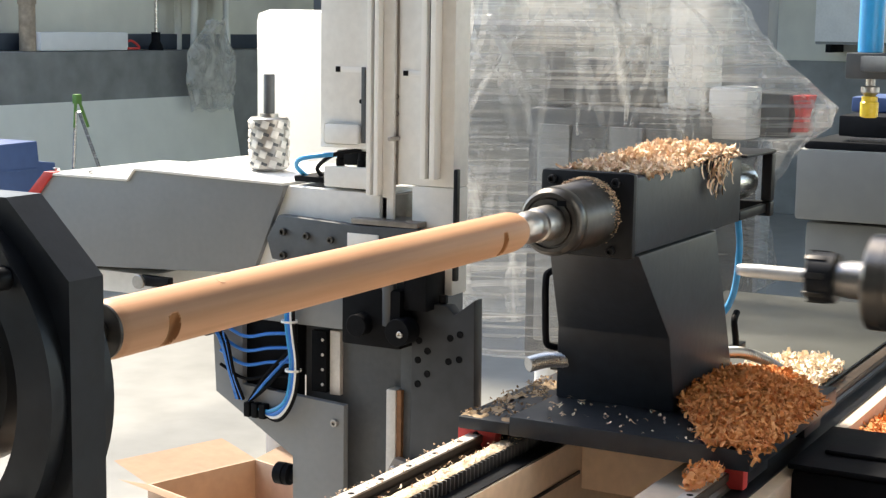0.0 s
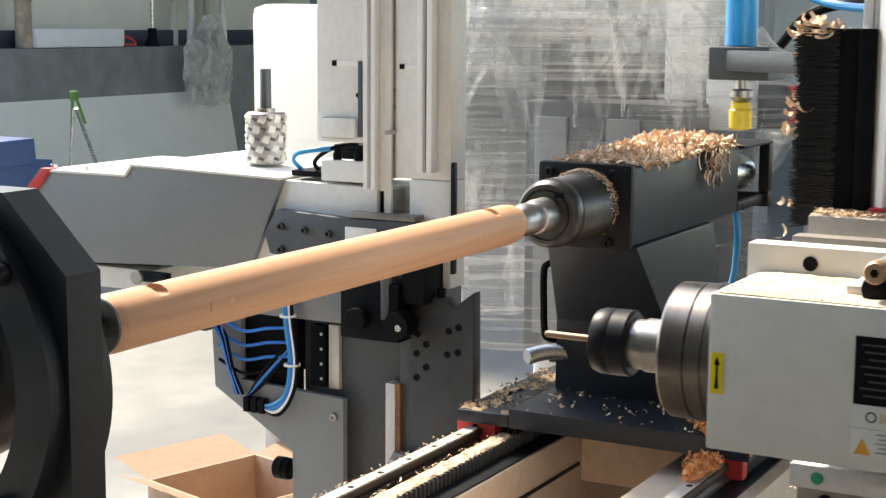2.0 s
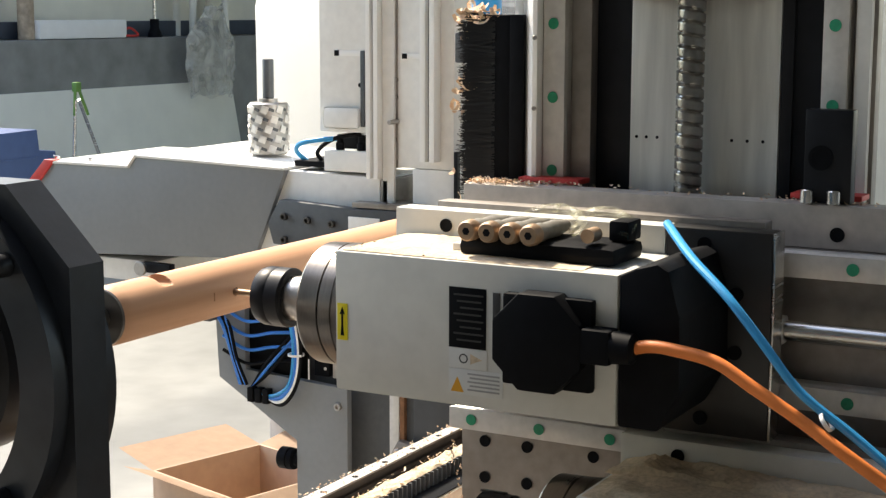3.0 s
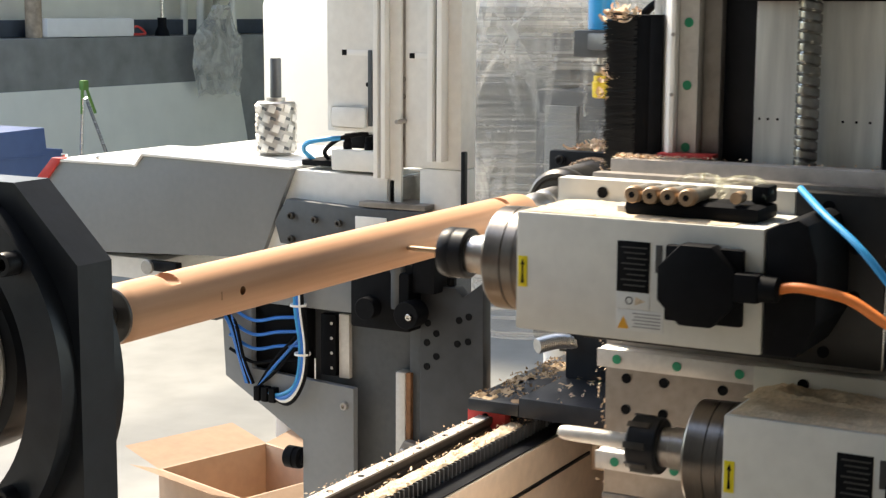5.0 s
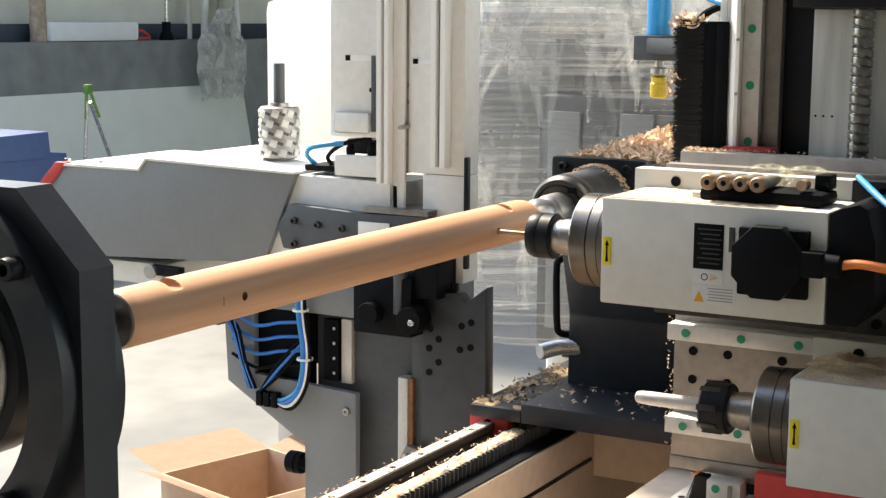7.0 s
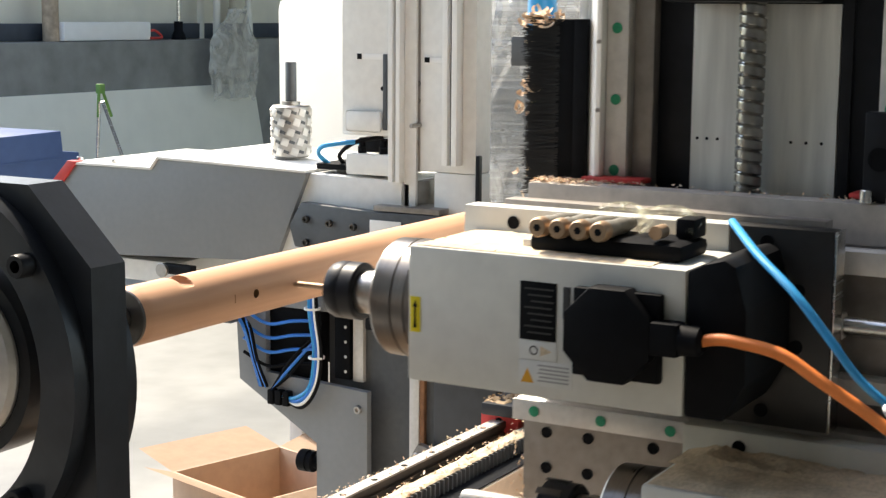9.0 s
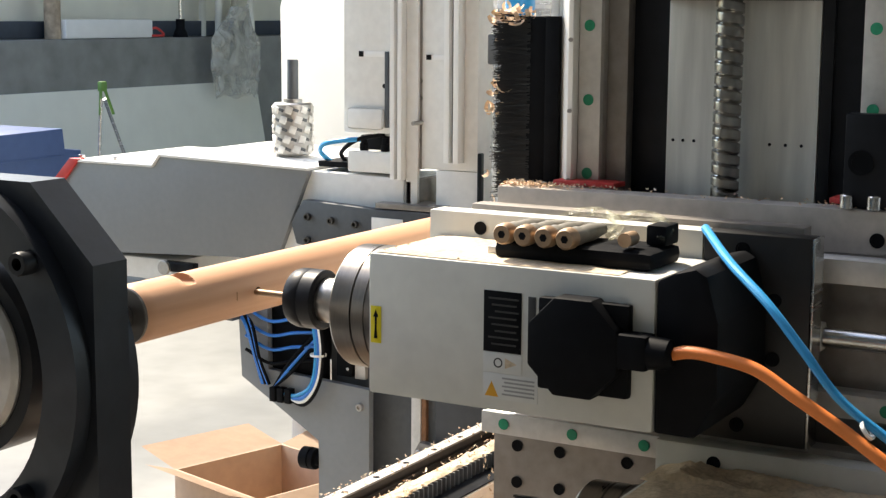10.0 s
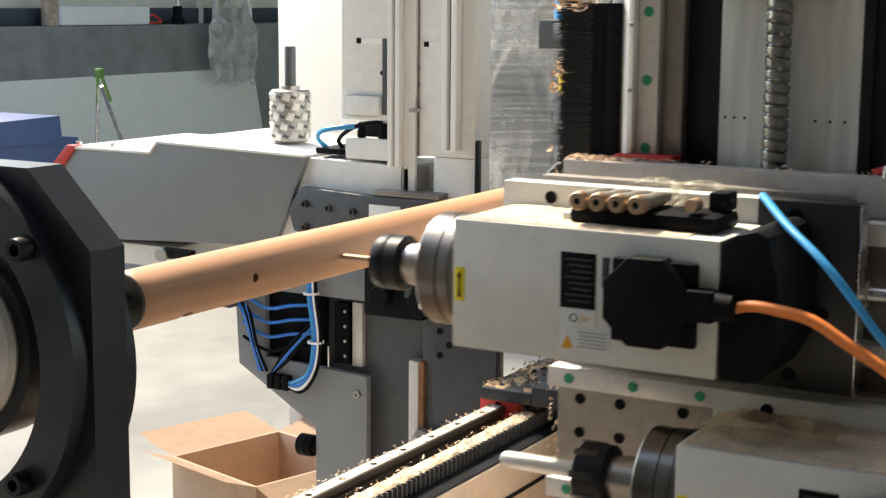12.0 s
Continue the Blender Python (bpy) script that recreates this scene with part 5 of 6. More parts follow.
    part("power_cable", tube([(-0.071, -0.448, 0.004), (-0.072, -0.464, 0.008), (-0.074, -0.483, 0.008), (-0.074, -0.518, 0.002), (-0.076, -0.549, -0.014), (-0.078, -0.588, -0.035), (-0.08, -0.64, -0.066), (-0.06, -0.74, -0.13), (0.0, -0.80, -0.16)], 0.0052, 12), M_ORANGE, t, "orange power cable")
    # slide plate that carries the motor
    part("slide_plate", box(0.0605, 0.086, -0.520, -0.4262, -0.094, 0.084, 0.002), M_PLATE, t, "dark ground steel slide plate")
    part("mount_plate", box(0.0605, 0.086, -0.4258, -0.158, -0.052, 0.084, 0.002), M_CREAM, t, "pale dusty motor mounting plate")
    part("lower_plate", box(0.0612, 0.086, -0.4258, -0.188, -0.094, -0.0525, 0.002), M_PLATE, t)
    part("slide_backing", box(0.0865, 0.108, -0.505, -0.188, -0.085, 0.089, 0.002), M_DULL, t)
    part("slide_edge", box(0.0605, 0.086, -0.5225, -0.5203, -0.094, 0.084, 0.0005), M_STEEL, t, "bright ground plate edge")
    for y, z in ((-0.212, 0.07), (-0.461, 0.071), (-0.49, 0.03), (-0.49, -0.02), (-0.461, -0.08)):
        part("plate_hole", hole((0.0602, y, z), "x", 0.0062), M_BLACK, t)
    if upper:
        part("rod_nut", cyl(-0.5125, -0.522, 0.0135, (0.098, 0, -0.004), "y", 6), M_RAIL, t)
        # manifold with brass nozzles and clear hoses
        mfd = part("air_manifold", box(-0.035, 0.032, -0.418, -0.275, 0.0602, 0.076, 0.007), M_BLACK, t, "black air manifold on the motor")
        part("bracket", box(-0.02, 0.058, -0.285, -0.262, 0.0602, 0.068, 0.001), M_RAIL, mfd)
        for k in range(4):
            y = -0.2885 - 0.0192 * k
            n = part("nozzle", lathe([(-0.046, 0.004), (-0.046, 0.0075), (-0.044, 0.0088), (-0.035, 0.0092), (-0.033, 0.0086)], (0, y, 0.083), "x", 20), M_BRASS, mfd, "brass air nozzle")
            part("fitting", lathe([(-0.0328, 0.0076), (-0.022, 0.0084), (-0.02, 0.0072), (0.005, 0.0076), (0.02, 0.006), (0.03, 0.005)], (0, y, 0.083), "x", 20), M_FIT, mfd, "dusty grey hose fitting")
            part("socket", cyl(-0.0462, -0.0458, 0.0035, (0, y, 0.083), "x", 6, 0.0001), M_BLACK, n)
        part("elbow", lathe([(-0.03, 0.006), (-0.012, 0.006), (-0.01, 0.004)], (0, -0.392, 0.084), "x", 16), M_BRASS, mfd)
        part("valve_end", box(0.0, 0.03, -0.416, -0.398, 0.0765, 0.094, 0.003), M_BLACK, mfd)
        for k in range(2):
            y = -0.30 - 0.045 * k
            part("clear_hose", tube([(0.028, y, 0.083), (0.045, y - 0.012, 0.092), (0.04, y - 0.04, 0.096), (0.02, y - 0.066, 0.09), (0.0, y - 0.066, 0.082)], 0.0042, 10), M_CLEAR, mfd, "clear hose loop")
        part("blue_hose", tube([(0.02, -0.442, 0.092), (-0.03, -0.482, 0.073), (-0.06, -0.522, 0.050), (-0.068, -0.553, 0.019), (-0.069, -0.582, -0.014), (-0.069, -0.621, -0.041), (-0.07, -0.68, -0.08), (-0.05, -0.76, -0.12)], 0.0037, 10), M_CYAN, t, "light blue air hose")
        c = part("cable_tie", ring(-0.0015, 0.0015, 0.0062, 0.0078, (0, 0, 0), "y", 16), M_WHITE, t)
        c.matrix_basis = pose(-0.071, -0.604, -0.034, -35)
    # dust lying on top
    rnd = random.Random(11 + upper)
    bm = bmesh.new()
    for k in range(900):
        x, y = rnd.uniform(-0.055, 0.058), -0.172 - abs(rnd.gauss(0, 0.075)) - (0 if upper else 0.01)
        if y < -0.40:
            continue
        shaving(bm, (x, y, 0.0603), rnd.uniform(0.0015, 0.005), 0.0022, 1.2, Euler((rnd.uniform(-0.4, 0.4), rnd.uniform(-0.4, 0.4), rnd.uniform(0, 6))), 3)
    tagged(part("settled_dust", bm, M_SHAVEP, t, smooth=False), kind="stuff")
    dust_sheet("dust_skin", -0.057, 0.059, -0.40, -0.168, 0.0602, 0.0028 if upper else 0.005, t, 2 + upper)
    if not upper:
        dust_sheet("dust_drift", 0.01, 0.0595, -0.44, -0.16, 0.0602, 0.011, t, 8)
    return t


# ---- the rear carriage ----
def rear_carriage():
    t = thing("rear_carriage", "grey rear carriage with a covered slide arm, column and hoses", "machine carriage", pose(0, 0, 0))
    X = 1.30
    a = part("arm_cover", prism([(1.345, 1.06), (1.287, 1.111), (1.08, 1.111), (1.062, 1.133), (0.712, 1.125), (0.785, 0.955), (1.33, 0.928)], "x", X, X + 0.36, 0.003), M_MID, t, "slate grey sheet-metal arm cover")
    # pale top sheet: the white light on the arm put into paint
    part("lit_arm_top", prism([(1.286, 1.1115), (1.2865, 1.1165), (1.08, 1.1165), (1.062, 1.1385), (0.715, 1.130), (0.714, 1.1255), (1.0618, 1.1335), (1.0798, 1.1115)], "x", X - 0.004, X + 0.365, 0.0005), M_LIGHT, a)
    part("end_cap", prism([(1.322, 1.057), (1.352, 1.058), (1.292, 1.1185), (1.266, 1.1185)], "x", X - 0.005, X + 0.014, 0.001), M_RED, a, "red end cap")
    for y in (1.2, 1.29):
        part("cap_screw", cyl(1.1165, 1.124, 0.007, (X + 0.03, y, 0), "z", 12), M_STEEL, a)
    part("slide_beam", prism([(0.5165, 1.121), (0.72, 1.1245), (0.79, 0.96), (0.5165, 0.975)], "x", X + 0.012, X + 0.30, 0.003), M_LIGHT, t, "light grey slide beam with T-slots")
    for z in (1.052, 1.018):
        part("t_slot", box(X + 0.0085, X + 0.0118, 0.5175, 0.75, z - 0.006, z + 0.006, 0.0005), M_BLACK, t)
    part("beam_end", box(X + 0.012, X + 0.29, 0.5, 0.516, 1.055, 1.118, 0.002), M_DULL, t)
    br = part("bracket_plate", prism([(0.716, 1.073), (0.742, 1.028), (0.73, 0.99), (0.42, 0.97), (0.42, 1.068), (0.56, 1.066)], "x", X - 0.016, X + 0.008, 0.003), M_DARK, t, "dark grey bracket plate")
    for y, z in ((0.703, 1.043), (0.652, 1.039), (0.600, 1.036), (0.703, 1.0), (0.652, 0.998)):
        part("bracket_screw", screw_head((X - 0.0165, y, z), "x", 0.007, 0.007), M_QUILL, br)
    part("name_plate", box(X - 0.019, X - 0.0165, 0.50, 0.565, 1.02, 1.052, 0.001), M_LIGHT, br)
    part("bracket_top", box(X - 0.014, X + 0.06, 0.425, 0.56, 1.0685, 1.078, 0.001), M_DULL, br)
    # column with two rails
    part("column", box(X + 0.02, X + 0.075, 0.372, 0.5, 1.14, 2.3, 0.004), M_LIGHT, t, "light grey column")
    part("column_foot", box(X + 0.02, X + 0.075, 0.372, 0.455, 0.95, 1.1395, 0.003), M_LIGHT, t)
    part("left_plate", box(X + 0.015, X + 0.035, 0.536, 0.645, 1.199, 2.3, 0.003), M_LIGHT, t)
    part("plate_web", box(X + 0.036, X + 0.2, 0.5005, 0.60, 1.193, 2.3, 0.003), M_LIGHT, t)
    part("lower_block", box(X + 0.01, X + 0.16, 0.5355, 0.634, 1.128, 1.166, 0.003), M_LIGHT, t)
    part("cable_pad", box(X + 0.03, X + 0.2, 0.637, 0.712, 1.1312, 1.142, 0.002), M_BLACK, t, "black cable pad on the arm")
    part("fitting_bar", box(X + 0.05, X + 0.15, 0.545, 0.632, 1.1664, 1.192, 0.003), M_BLACK, t)
    for y0, y1, zb in ((0.512, 0.536, 1.12), (0.398, 0.427, 1.155)):
        k = (y1 - y0) * 0.36
        part("column_rail", box(X - 0.004, X + 0.0195, y0, y0 + k, zb, 2.3, 0.0008), M_WHITE, t, "white rail edge")
        part("column_rail", box(X - 0.004, X + 0.0195, y1 - k, y1, zb, 2.3, 0.0008), M_WHITE, t, "white rail edge")
        part("rail_groove", box(X + 0.008, X + 0.0192, y0 + k + 0.0002, y1 - k - 0.0002, zb, 2.3, 0), M_DARK, t, "dark groove between the rail edges")
    part("column_flange", box(X + 0.012, X + 0.0195, 0.488, 0.5115, 1.06, 2.3, 0.001), M_LIGHT, t)
    part("flange_gap", box(X + 0.0185, X + 0.0195, 0.4835, 0.4878, 1.14, 2.3, 0), M_DULL, t)
    # white strips laid on the plates imitate brightness seen through open slots
    part("slot", box(X + 0.0140, X + 0.016, 0.545, 0.612, 1.335, 1.345, 0.0003), M_WHITE, t)
    part("slot_end", box(X + 0.0135, X + 0.0144, 0.602, 0.612, 1.335, 1.345, 0.0002), M_BLACK, t)
    part("slot", box(X + 0.0175, X + 0.0198, 0.434, 0.474, 1.332, 1.341, 0.0003), M_WHITE, t)
    part("slot_end", box(X + 0.0165, X + 0.0174, 0.464, 0.474, 1.332, 1.341, 0.0002), M_BLACK, t)
    part("cover_edge", box(X + 0.0105, X + 0.0145, 0.548, 0.556, 1.21, 1.345, 0.001), M_DARK, t)
    part("bulge", box(X + 0.004, X + 0.0145, 0.558, 0.632, 1.206, 1.244, 0.008), M_LIGHT, t)
    part("pin", cyl(X + 0.02, X - 0.012, 0.004, (0, 0.484, 1.222), "x", 12), M_STEELH, t)
    for y, z in ((0.558, 1.284), (0.487, 1.295), (0.487, 1.265), (0.49, 1.19)):
        part("screw_hole", hole((X + 0.0146 if y > 0.5 else X + 0.0196, y, z), "x", 0.0042), M_BLACK, t)
    part("edge_guard", box(X + 0.0, X + 0.012, 0.3545, 0.362, 0.98, 1.175, 0.002), M_BLACKP, t)
    part("guide_screw", cyl(1.06, 1.138, 0.012, (X + 0.1, 0.475, 0), "z", 20), M_RAIL, t)
    for y in (0.608, 0.563):
        part("air_fitting", lathe([(0, 0.008), (0.012, 0.008), (0.014, 0.006), (0.024, 0.006)], (X + 0.025, y, 1.1665), "z", 14), M_BLACK, t)
    part("hose", tube([(X + 0.025, 0.612, 1.186), (X + 0.01, 0.64, 1.184), (X + 0.005, 0.68, 1.176), (X + 0.02, 0.70, 1.16), (X + 0.05, 0.698, 1.14)], 0.0045), M_CYAN, t, "light blue air hose")
    part("hose", tube([(X + 0.035, 0.57, 1.196), (X + 0.02, 0.62, 1.185), (X + 0.03, 0.66, 1.16), (X + 0.06, 0.67, 1.14)], 0.004), M_BLACK, t)
    # lower frame
    part("frame_slab", box(X + 0.03, X + 0.25, 0.47, 0.685, 0.10, 0.95, 0.004), M_DARK, t, "slate grey frame slab")
    part("left_bracket", prism([(0.868, 0.84), (0.862, 0.724), (0.686, 0.622), (0.686, 0.06), (0.574, 0.06), (0.574, 0.733), (0.80, 0.745), (0.80, 0.86), (0.85, 0.868)], "x", X - 0.012, X + 0.004, 0.002), M_MID, t, "slate grey bracket plate")
    # solid black block stands in for the shaded opening behind the hoses
    part("bay_shade", box(X + 0.005, X + 0.0295, 0.6855, 0.83, 0.73, 0.87, 0.002), M_BLACK, t, "black block for the dark opening behind the hoses")
    part("bracket_back", box(X + 0.06, X + 0.2, 0.6855, 0.83, 0.76, 0.95, 0.003), M_BLACKP, t)
    part("bracket_screw", screw_head((X - 0.0125, 0.592, 0.699), "x", 0.0075, 0.007), M_STEELH, t)
    part("frame_rail", box(X + 0.018, X + 0.0295, 0.602, 0.624, 0.742, 0.862, 0.001), M_RAIL, t)
    part("valve_strip", box(X + 0.012, X + 0.0295, 0.628, 0.66, 0.745, 0.86, 0.001), M_BLACK, t)
    for k in range(4):
        part("strip_screw", cyl(X + 0.0118, X + 0.0105, 0.003, (0, 0.636, 0.76 + 0.028 * k), "x", 10, 0.0003), M_RAIL, t)
    part("top_rib", prism([(0.90, 0.872), (0.56, 0.872), (0.55, 0.93), (0.88, 0.935)], "x", X - 0.008, X + 0.0295, 0.003), M_MID, t)
    part("rib_slot", box(X - 0.0095, X - 0.0085, 0.715, 0.742, 0.897, 0.908, 0.0003), M_BLACK, t)
    part("side_bracket", box(X - 0.06, X - 0.0125, 0.845, 0.905, 0.84, 0.874, 0.003), M_DARK, t)
    part("bracket_bar", box(X - 0.05, X - 0.02, 0.905, 1.08, 0.856, 0.868, 0.002), M_DULL, t)
    part("sensor_block", box(X + 0.0, X + 0.018, 0.985, 1.06, 0.908, 0.928, 0.003), M_BLACKP, t)
    part("sensor_eye", cyl(X - 0.018, X - 0.0105, 0.014, (0, 1.045, 0.918), "x", 20), M_STEELH, t)
    rnd = random.Random(21)
    for k in range(6):
        o = rnd.uniform(-0.012, 0.012)
        part("hose", tube([(X - 0.03, 0.845 + o, 0.855 - abs(o)), (X - 0.04, 0.822 + o, 0.83), (X - 0.03, 0.812 + o * 0.6, 0.77), (X - 0.02, 0.80 + o, 0.718)], 0.0036, 8), M_BLUE if k % 3 else M_BLACK, t)
    for k in range(5):
        o = rnd.uniform(-0.01, 0.01)
        part("hose", tube([(X - 0.02, 0.688 + o * 0.6, 0.98), (X - 0.026, 0.685 + o, 0.88), (X - 0.03, 0.672 + o, 0.80), (X - 0.03, 0.682 + o, 0.735), (X - 0.025, 0.72 + o, 0.70 + o), (X - 0.02, 0.765, 0.706)], 0.0036, 8), (M_CYAN, M_BLUE, M_BLUE, M_WHITE, M_BLACK)[k], t)
    for k in range(4):
        z = 0.852 - 0.027 * k
        part("hose", tube([(X - 0.03, 0.838, z + 0.012), (X - 0.02, 0.79, z - 0.012), (X - 0.01, 0.74, z - 0.004), (X, 0.69, z)], 0.0032, 8), (M_BLUE, M_BLUE, M_BLUE, M_BLACK)[k], t)
    for k in range(3):
        part("hose", tube([(X - 0.02, 0.78, 0.715), (X - 0.015, 0.745, 0.745 + 0.012 * k), (X, 0.70, 0.80 + 0.01 * k)], 0.0032, 8), (M_BLACK, M_BLUE, M_BLACK)[k], t)
    part("hose_ties", ring(-0.002, 0.002, 0.013, 0.0155, (X - 0.026, 0.684, 0.88), "z", 20), M_WHITE, t)
    part("hose_ties", ring(-0.002, 0.002, 0.013, 0.0155, (X - 0.028, 0.674, 0.79), "z", 20), M_WHITE, t)
    for k in range(3):
        part("push_fitting", box(X - 0.03, X - 0.012, 0.738 + 0.017 * k, 0.751 + 0.017 * k, 0.688, 0.716, 0.002), M_BLACK, t)
    part("knob", lathe([(0.6865, 0.012), (0.693, 0.012), (0.695, 0.02), (0.703, 0.021), (0.704, 0.019), (0.706, 0.019), (0.707, 0.021), (0.724, 0.021), (0.727, 0.018)], (X - 0.004, 0, 0.583), "y", 28), M_BLACK, t, "black round knob")
    # plate with holes, lift rail and roller
    p = part("hole_plate", prism([(0.43, 0.50), (0.43, 0.94), (0.36, 0.94), (0.345, 0.925), (0.306, 0.955), (0.303, 0.70), (0.303, 0.50)], "x", X - 0.02, X + 0.01, 0.003), M_GRAPH, t, "dark grey plate with drilled holes")
    for y, z in ((0.414, 0.873), (0.352, 0.884), (0.333, 0.892), (0.397, 0.856), (0.397, 0.815), (0.355, 0.842), (0.334, 0.848), (0.416, 0.795), (0.416, 0.838)):
        part("drilled_hole", hole((X - 0.0202, y, z), "x", 0.0062), M_BLACK, p)
    part("top_bolt", cyl(0.9405, 0.955, 0.008, (X - 0.005, 0.375, 0), "z", 6), M_BLACK, p)
    part("plate_web", box(X + 0.011, X + 0.05, 0.431, 0.469, 0.1, 0.93, 0.002), M_DARK, t)
    part("lift_rail", box(X + 0.0, X + 0.029, 0.472, 0.492, 0.45, 0.772, 0.002), M_RAIL, t)
    part("lift_strip", box(X + 0.002, X + 0.029, 0.462, 0.4715, 0.45, 0.772, 0.001), M_BURN, t)
    r = part("roller_arm", prism([(0.466, 0.635), (0.452, 0.66), (0.40, 0.652), (0.39, 0.635), (0.41, 0.62), (0.45, 0.618)], "x", X - 0.04, X - 0.022, 0.003), M_DULL, t)
    part("roller_bolt", screw_head((X - 0.0405, 0.45, 0.637), "x", 0.010, 0.008), M_STEELH, r)
    part("motor_block", box(X - 0.06, X + 0.02, 0.43, 0.55, 0.86, 0.965, 0.006), M_BLACK, t)
    part("motor_can", cyl(X - 0.085, X - 0.06, 0.02, (0, 0.505, 0.9), "x", 28), M_BLACK, t)
    part("motor_can", cyl(X - 0.08, X - 0.04, 0.024, (0, 0.425, 0.895), "x", 28), M_BLACK, t)
    part("can_screw", screw_head((X - 0.0805, 0.418, 0.893), "x", 0.006, 0.004), M_STEEL, t)
    part("air_bottle", cyl(0.90, 1.0, 0.013, (X - 0.05, 0.458, 0), "z", 20), M_DARK, t)
    part("slide_head", box(X - 0.05, X + 0.02, 0.385, 0.43, 0.93, 1.02, 0.004), M_BLACK, t)
    part("floor_plinth", box(X - 0.02, X + 0.45, 0.30, 0.98, 0.0, 0.0995, 0.005), M_MID, t)
    part("under_beam", box(X + 0.02, X + 0.3, 1.04, 1.27, 0.885, 0.927, 0.003), M_LIGHT, t)
    # planing cutter standing on the arm
    c = thing("spiral_cutter_head", "steel milling cutter head with many inserts, standing on the arm", "cutter head", pose(1.45, 0.852, 1.1375))
    part("head", lathe([(0, 0.034), (0.003, 0.038), (0.098, 0.038), (0.101, 0.035), (0.101, 0.018), (0.108, 0.018), (0.108, 0.012)], (0, 0, 0), "z", 40), M_STEELH, c)
    part("shank", lathe([(0.1082, 0.011), (0.182, 0.011), (0.184, 0.010)], (0, 0, 0), "z", 24), M_DARK, c)
    ins = box(-0.007, 0.007, -0.003, 0.003, -0.007, 0.007, 0.001)
    first = part("insert", ins, M_RAIL, c)
    seat = box(-0.006, 0.006, -0.0012, 0.0012, -0.003, 0.003, 0.001)
    firsts = part("insert_pocket", seat, M_DARK, c)
    k = 0
    for row in range(5):
        for i in range(8):
            a = 45 * i + 17 * row
            o = first if k == 0 else new("insert", first.data)
            q = firsts if k == 0 else new("insert_pocket", firsts.data)
            for ob, rr, da in ((o, 0.0375, 0), (q, 0.0375, 20)):
                ob.parent = c
                ob.matrix_basis = pose(0, 0, 0.012 + 0.019 * row, 0, 0, a + da) @ Matrix.Translation((0, -rr, 0)) @ pose(0, 0, 0, 0, 20, 0)
            k += 1


hall()
wall_things()
white_pack()
wrapped_machine()
far_machine()
carton()
lathe_bed()
headstock()
tailstock()
LEG, CENTRE, PLUGS = workpiece()
COLUMN = column()
BASE = cross_base()
SADDLE = saddle()
UPPER = spindle(True)
LOWER = spindle(False)
rear_carriage()

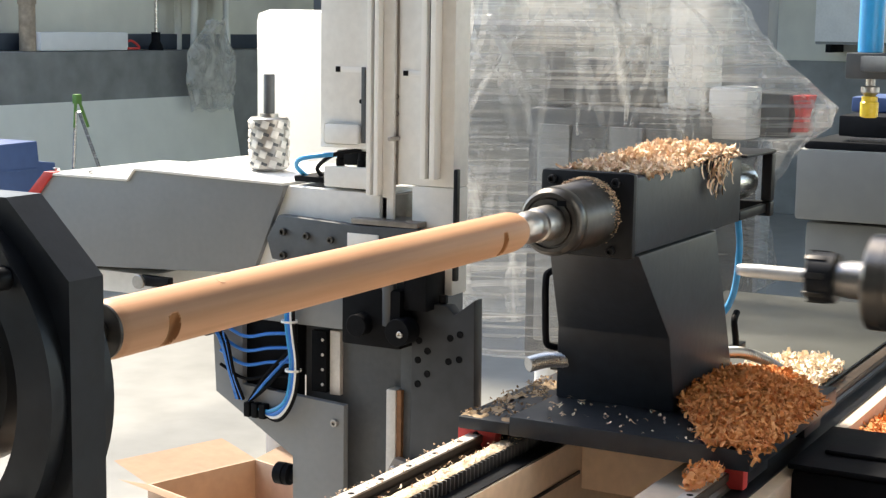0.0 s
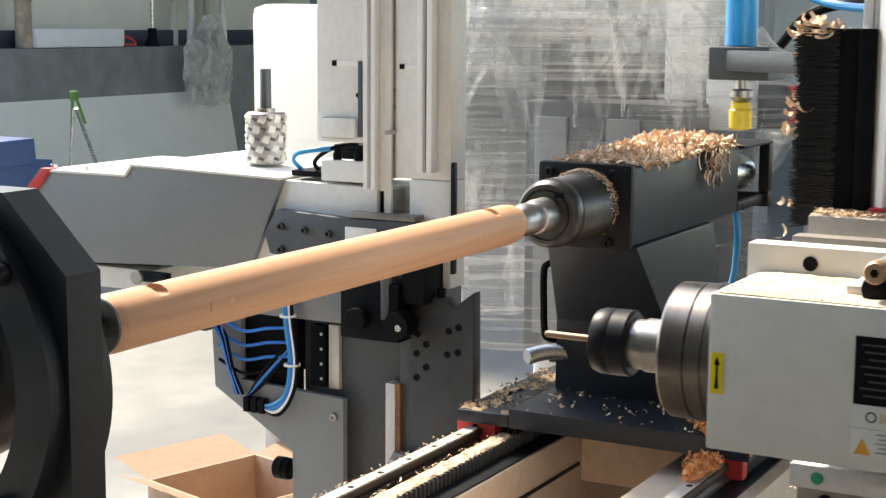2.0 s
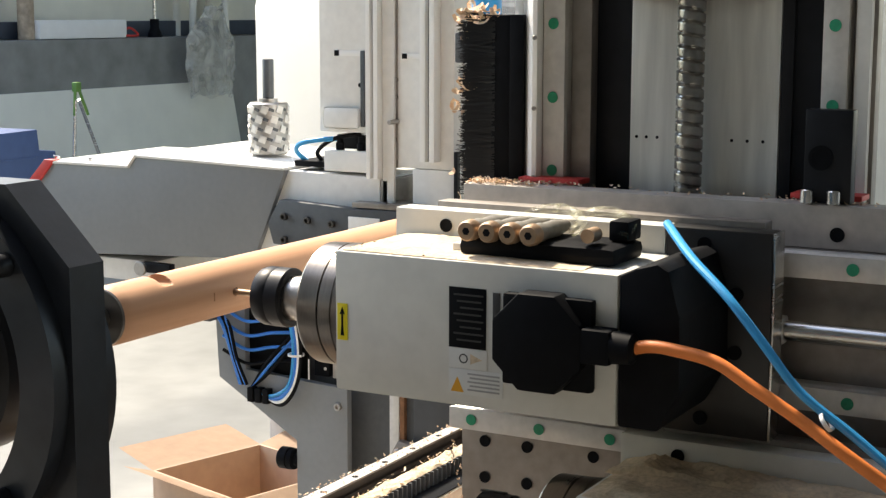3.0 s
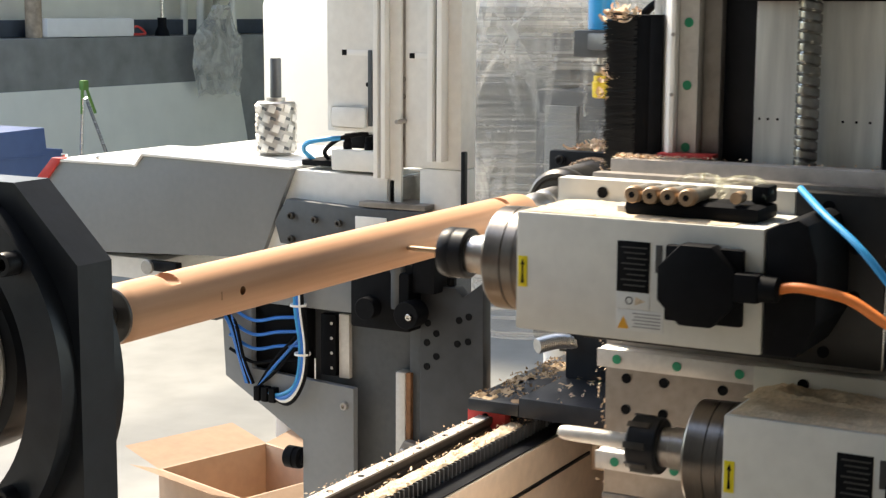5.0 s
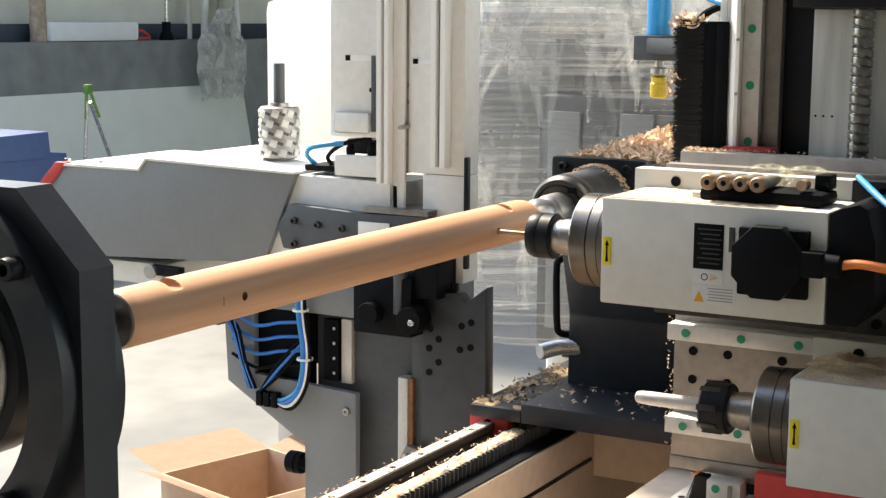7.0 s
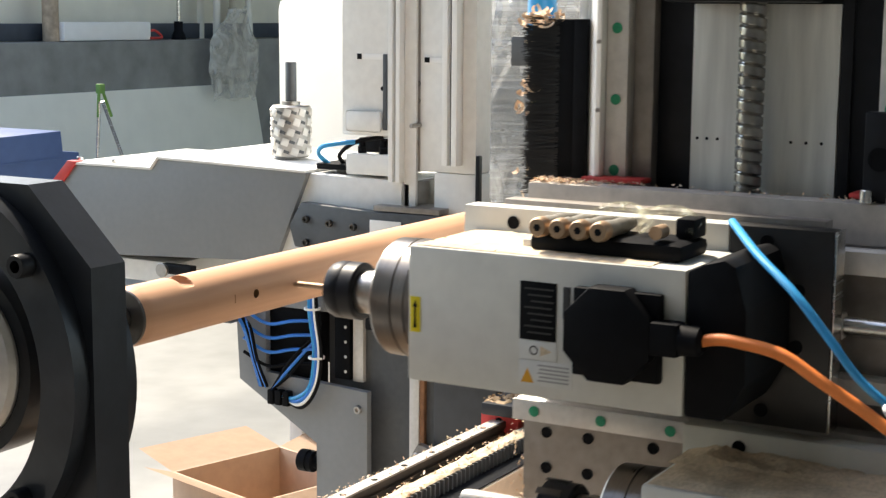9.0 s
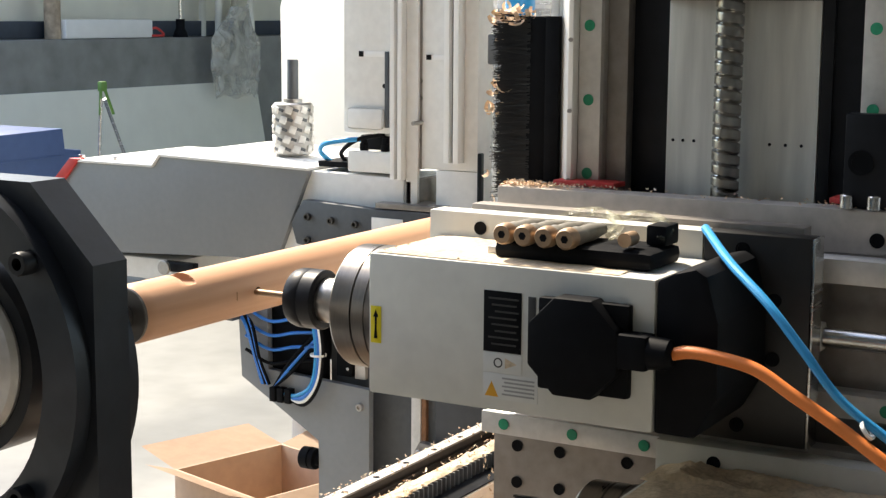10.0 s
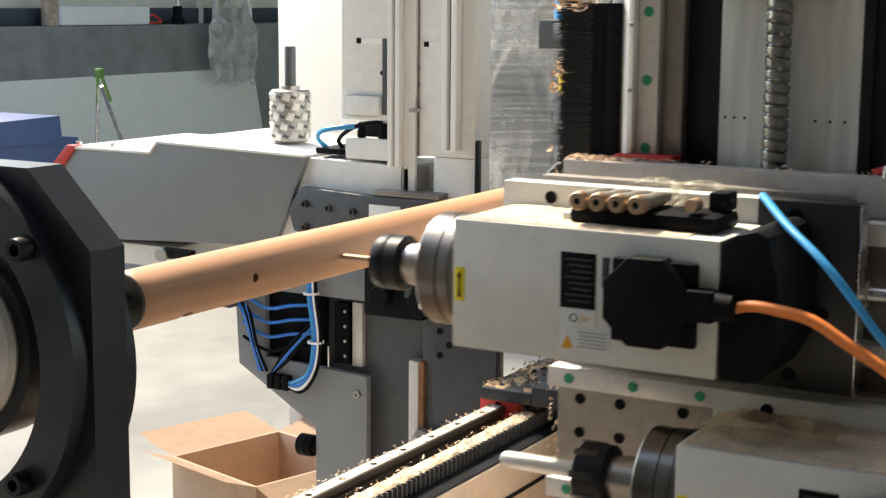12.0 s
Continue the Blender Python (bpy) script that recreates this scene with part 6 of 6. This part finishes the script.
# seconds, carriage x, carriage y, spindle height, upper slide, lower slide
RUN = [
    (0.0, 0.752, -0.355, 1.320, -0.22, 0.222), (0.1, 0.752, -0.355, 1.320, -0.22, 0.165), (0.2, 0.750, -0.355, 1.318, -0.22, 0.088), (0.3, 0.746, -0.355, 1.314, -0.22, 0.01),
    (0.4, 0.735, -0.355, 1.306, -0.21, 0.0), (0.5, 0.716, -0.355, 1.297, -0.14, 0.0), (0.6, 0.697, -0.355, 1.287, -0.055, 0.0), (0.7, 0.6755, -0.355, 1.2734, 0.0, 0.0),
    (1.0, 0.5376, -0.355, 1.2374, 0.0, 0.0), (1.5, 0.3205, -0.355, 1.1765, 0.0, 0.0), (1.8, 0.205, -0.355, 1.153, 0.0, 0.0), (2.0, 0.150, -0.350, 1.150, 0.0, 0.0),
    (2.1, 0.142, -0.325, 1.150, 0.0, 0.0), (2.3, 0.140, -0.232, 1.150, 0.0, 0.0), (2.5, 0.139, -0.141, 1.150, 0.0, 0.0), (2.6, 0.139, -0.094, 1.150, 0.0, 0.0), (2.8, 0.139, -0.022, 1.150, 0.0, 0.0),
    (3.0, 0.139, -0.011, 1.150, 0.0, 0.0), (3.2, 0.139, -0.010, 1.150, 0.0, 0.0), (3.6, 0.139, -0.007, 1.150, 0.0, 0.0), (4.0, 0.139, -0.024, 1.150, 0.0, 0.0),
    (4.25, 0.160, -0.0255, 1.150, 0.0, 0.0), (4.8, 0.3678, -0.0255, 1.150, 0.0, 0.0), (5.0, 0.4524, -0.0255, 1.150, 0.0, 0.0), (5.3, 0.585, -0.0255, 1.150, 0.0, 0.0), (5.5, 0.6555, -0.0265, 1.150, 0.0, 0.0),
    (5.6, 0.661, -0.0265, 1.150, 0.0, 0.0), (5.8, 0.6625, -0.0255, 1.150, 0.0, 0.0), (6.0, 0.6625, -0.0185, 1.150, 0.0, 0.0), (6.5, 0.6715, -0.008, 1.150, 0.0, 0.0), (6.7, 0.671, -0.0085, 1.150, 0.0, 0.0), (7.0, 0.669, -0.0255, 1.150, 0.0, 0.0),
    (7.2, 0.6605, -0.0265, 1.150, 0.0, 0.0), (7.6, 0.60, -0.0265, 1.150, 0.0, 0.0), (8.2, 0.45, -0.0265, 1.150, 0.0, 0.0), (8.8, 0.2839, -0.0265, 1.150, 0.0, 0.0), (9.0, 0.2036, -0.026, 1.150, 0.0, 0.0), (9.2, 0.150, -0.0255, 1.150, 0.0, 0.0),
    (9.3, 0.139, -0.022, 1.150, 0.0, 0.0), (9.5, 0.136, -0.0077, 1.150, 0.0, 0.0), (9.7, 0.135, -0.0072, 1.150, 0.0, 0.0), (9.9, 0.135, -0.019, 1.150, 0.0, 0.0), (10.0, 0.1345, -0.0255, 1.150, 0.0, 0.0), (10.5, 0.1345, -0.0262, 1.150, 0.0, 0.0), (10.8, 0.135, -0.0225, 1.150, 0.0, 0.0),
    (11.0, 0.136, -0.0068, 1.150, 0.0, 0.0), (11.2, 0.136, -0.0068, 1.150, 0.0, 0.0), (11.5, 0.1345, -0.0255, 1.150, 0.0, 0.0), (11.7, 0.155, -0.026, 1.150, 0.0, 0.0), (12.0, 0.2876, -0.026, 1.150, 0.0, 0.0)]

# seconds, how far the slots stand above the front
TURN = [(0.0, -25), (0.4, -18), (0.7, 0), (1.0, 18), (1.2, 35), (1.4, 52), (1.6, 68), (1.8, 83), (2.0, 90), (3.0, 90), (6.0, 90), (10.0, 90), (10.1, 95), (10.2, 108), (10.4, 150), (10.6, 200), (10.8, 248), (10.95, 268), (11.1, 270), (12.0, 270)]

# seconds, how deep each bore stands open
BORES = [[(0.0, 0.0), (2.9, 0.0), (3.2, 0.008), (3.6, 0.017), (12.0, 0.017)],
         [(0.0, 0.0), (5.9, 0.0), (6.2, 0.008), (6.5, 0.017), (12.0, 0.017)],
         [(0.0, 0.0), (10.75, 0.0), (10.9, 0.008), (11.0, 0.017), (12.0, 0.017)]]


def motions():
    walk(COLUMN, [(t, pose(x, y, AX)) for t, x, y, z, a, b in RUN])
    walk(BASE, [(t, pose(x, 0, 0)) for t, x, y, z, a, b in RUN])
    walk(SADDLE, [(t, pose(x, y, z)) for t, x, y, z, a, b in RUN])
    walk(UPPER, [(t, pose(x, y + a, z)) for t, x, y, z, a, b in RUN])
    walk(LOWER, [(t, pose(x, y - 0.23 + b, z - 0.187)) for t, x, y, z, a, b in RUN])
    walk(LEG, [(t, pose(0, 0, AX, -a)) for t, a in TURN])
    walk(CENTRE, [(t, pose(0, 0, AX, -a)) for t, a in TURN])
    for (ob, x, a), rows in zip(PLUGS, BORES):
        walk(ob, [(t, pose(x, 0, 0, a) @ Matrix.Translation((0, d, 0))) for t, d in rows])


motions()
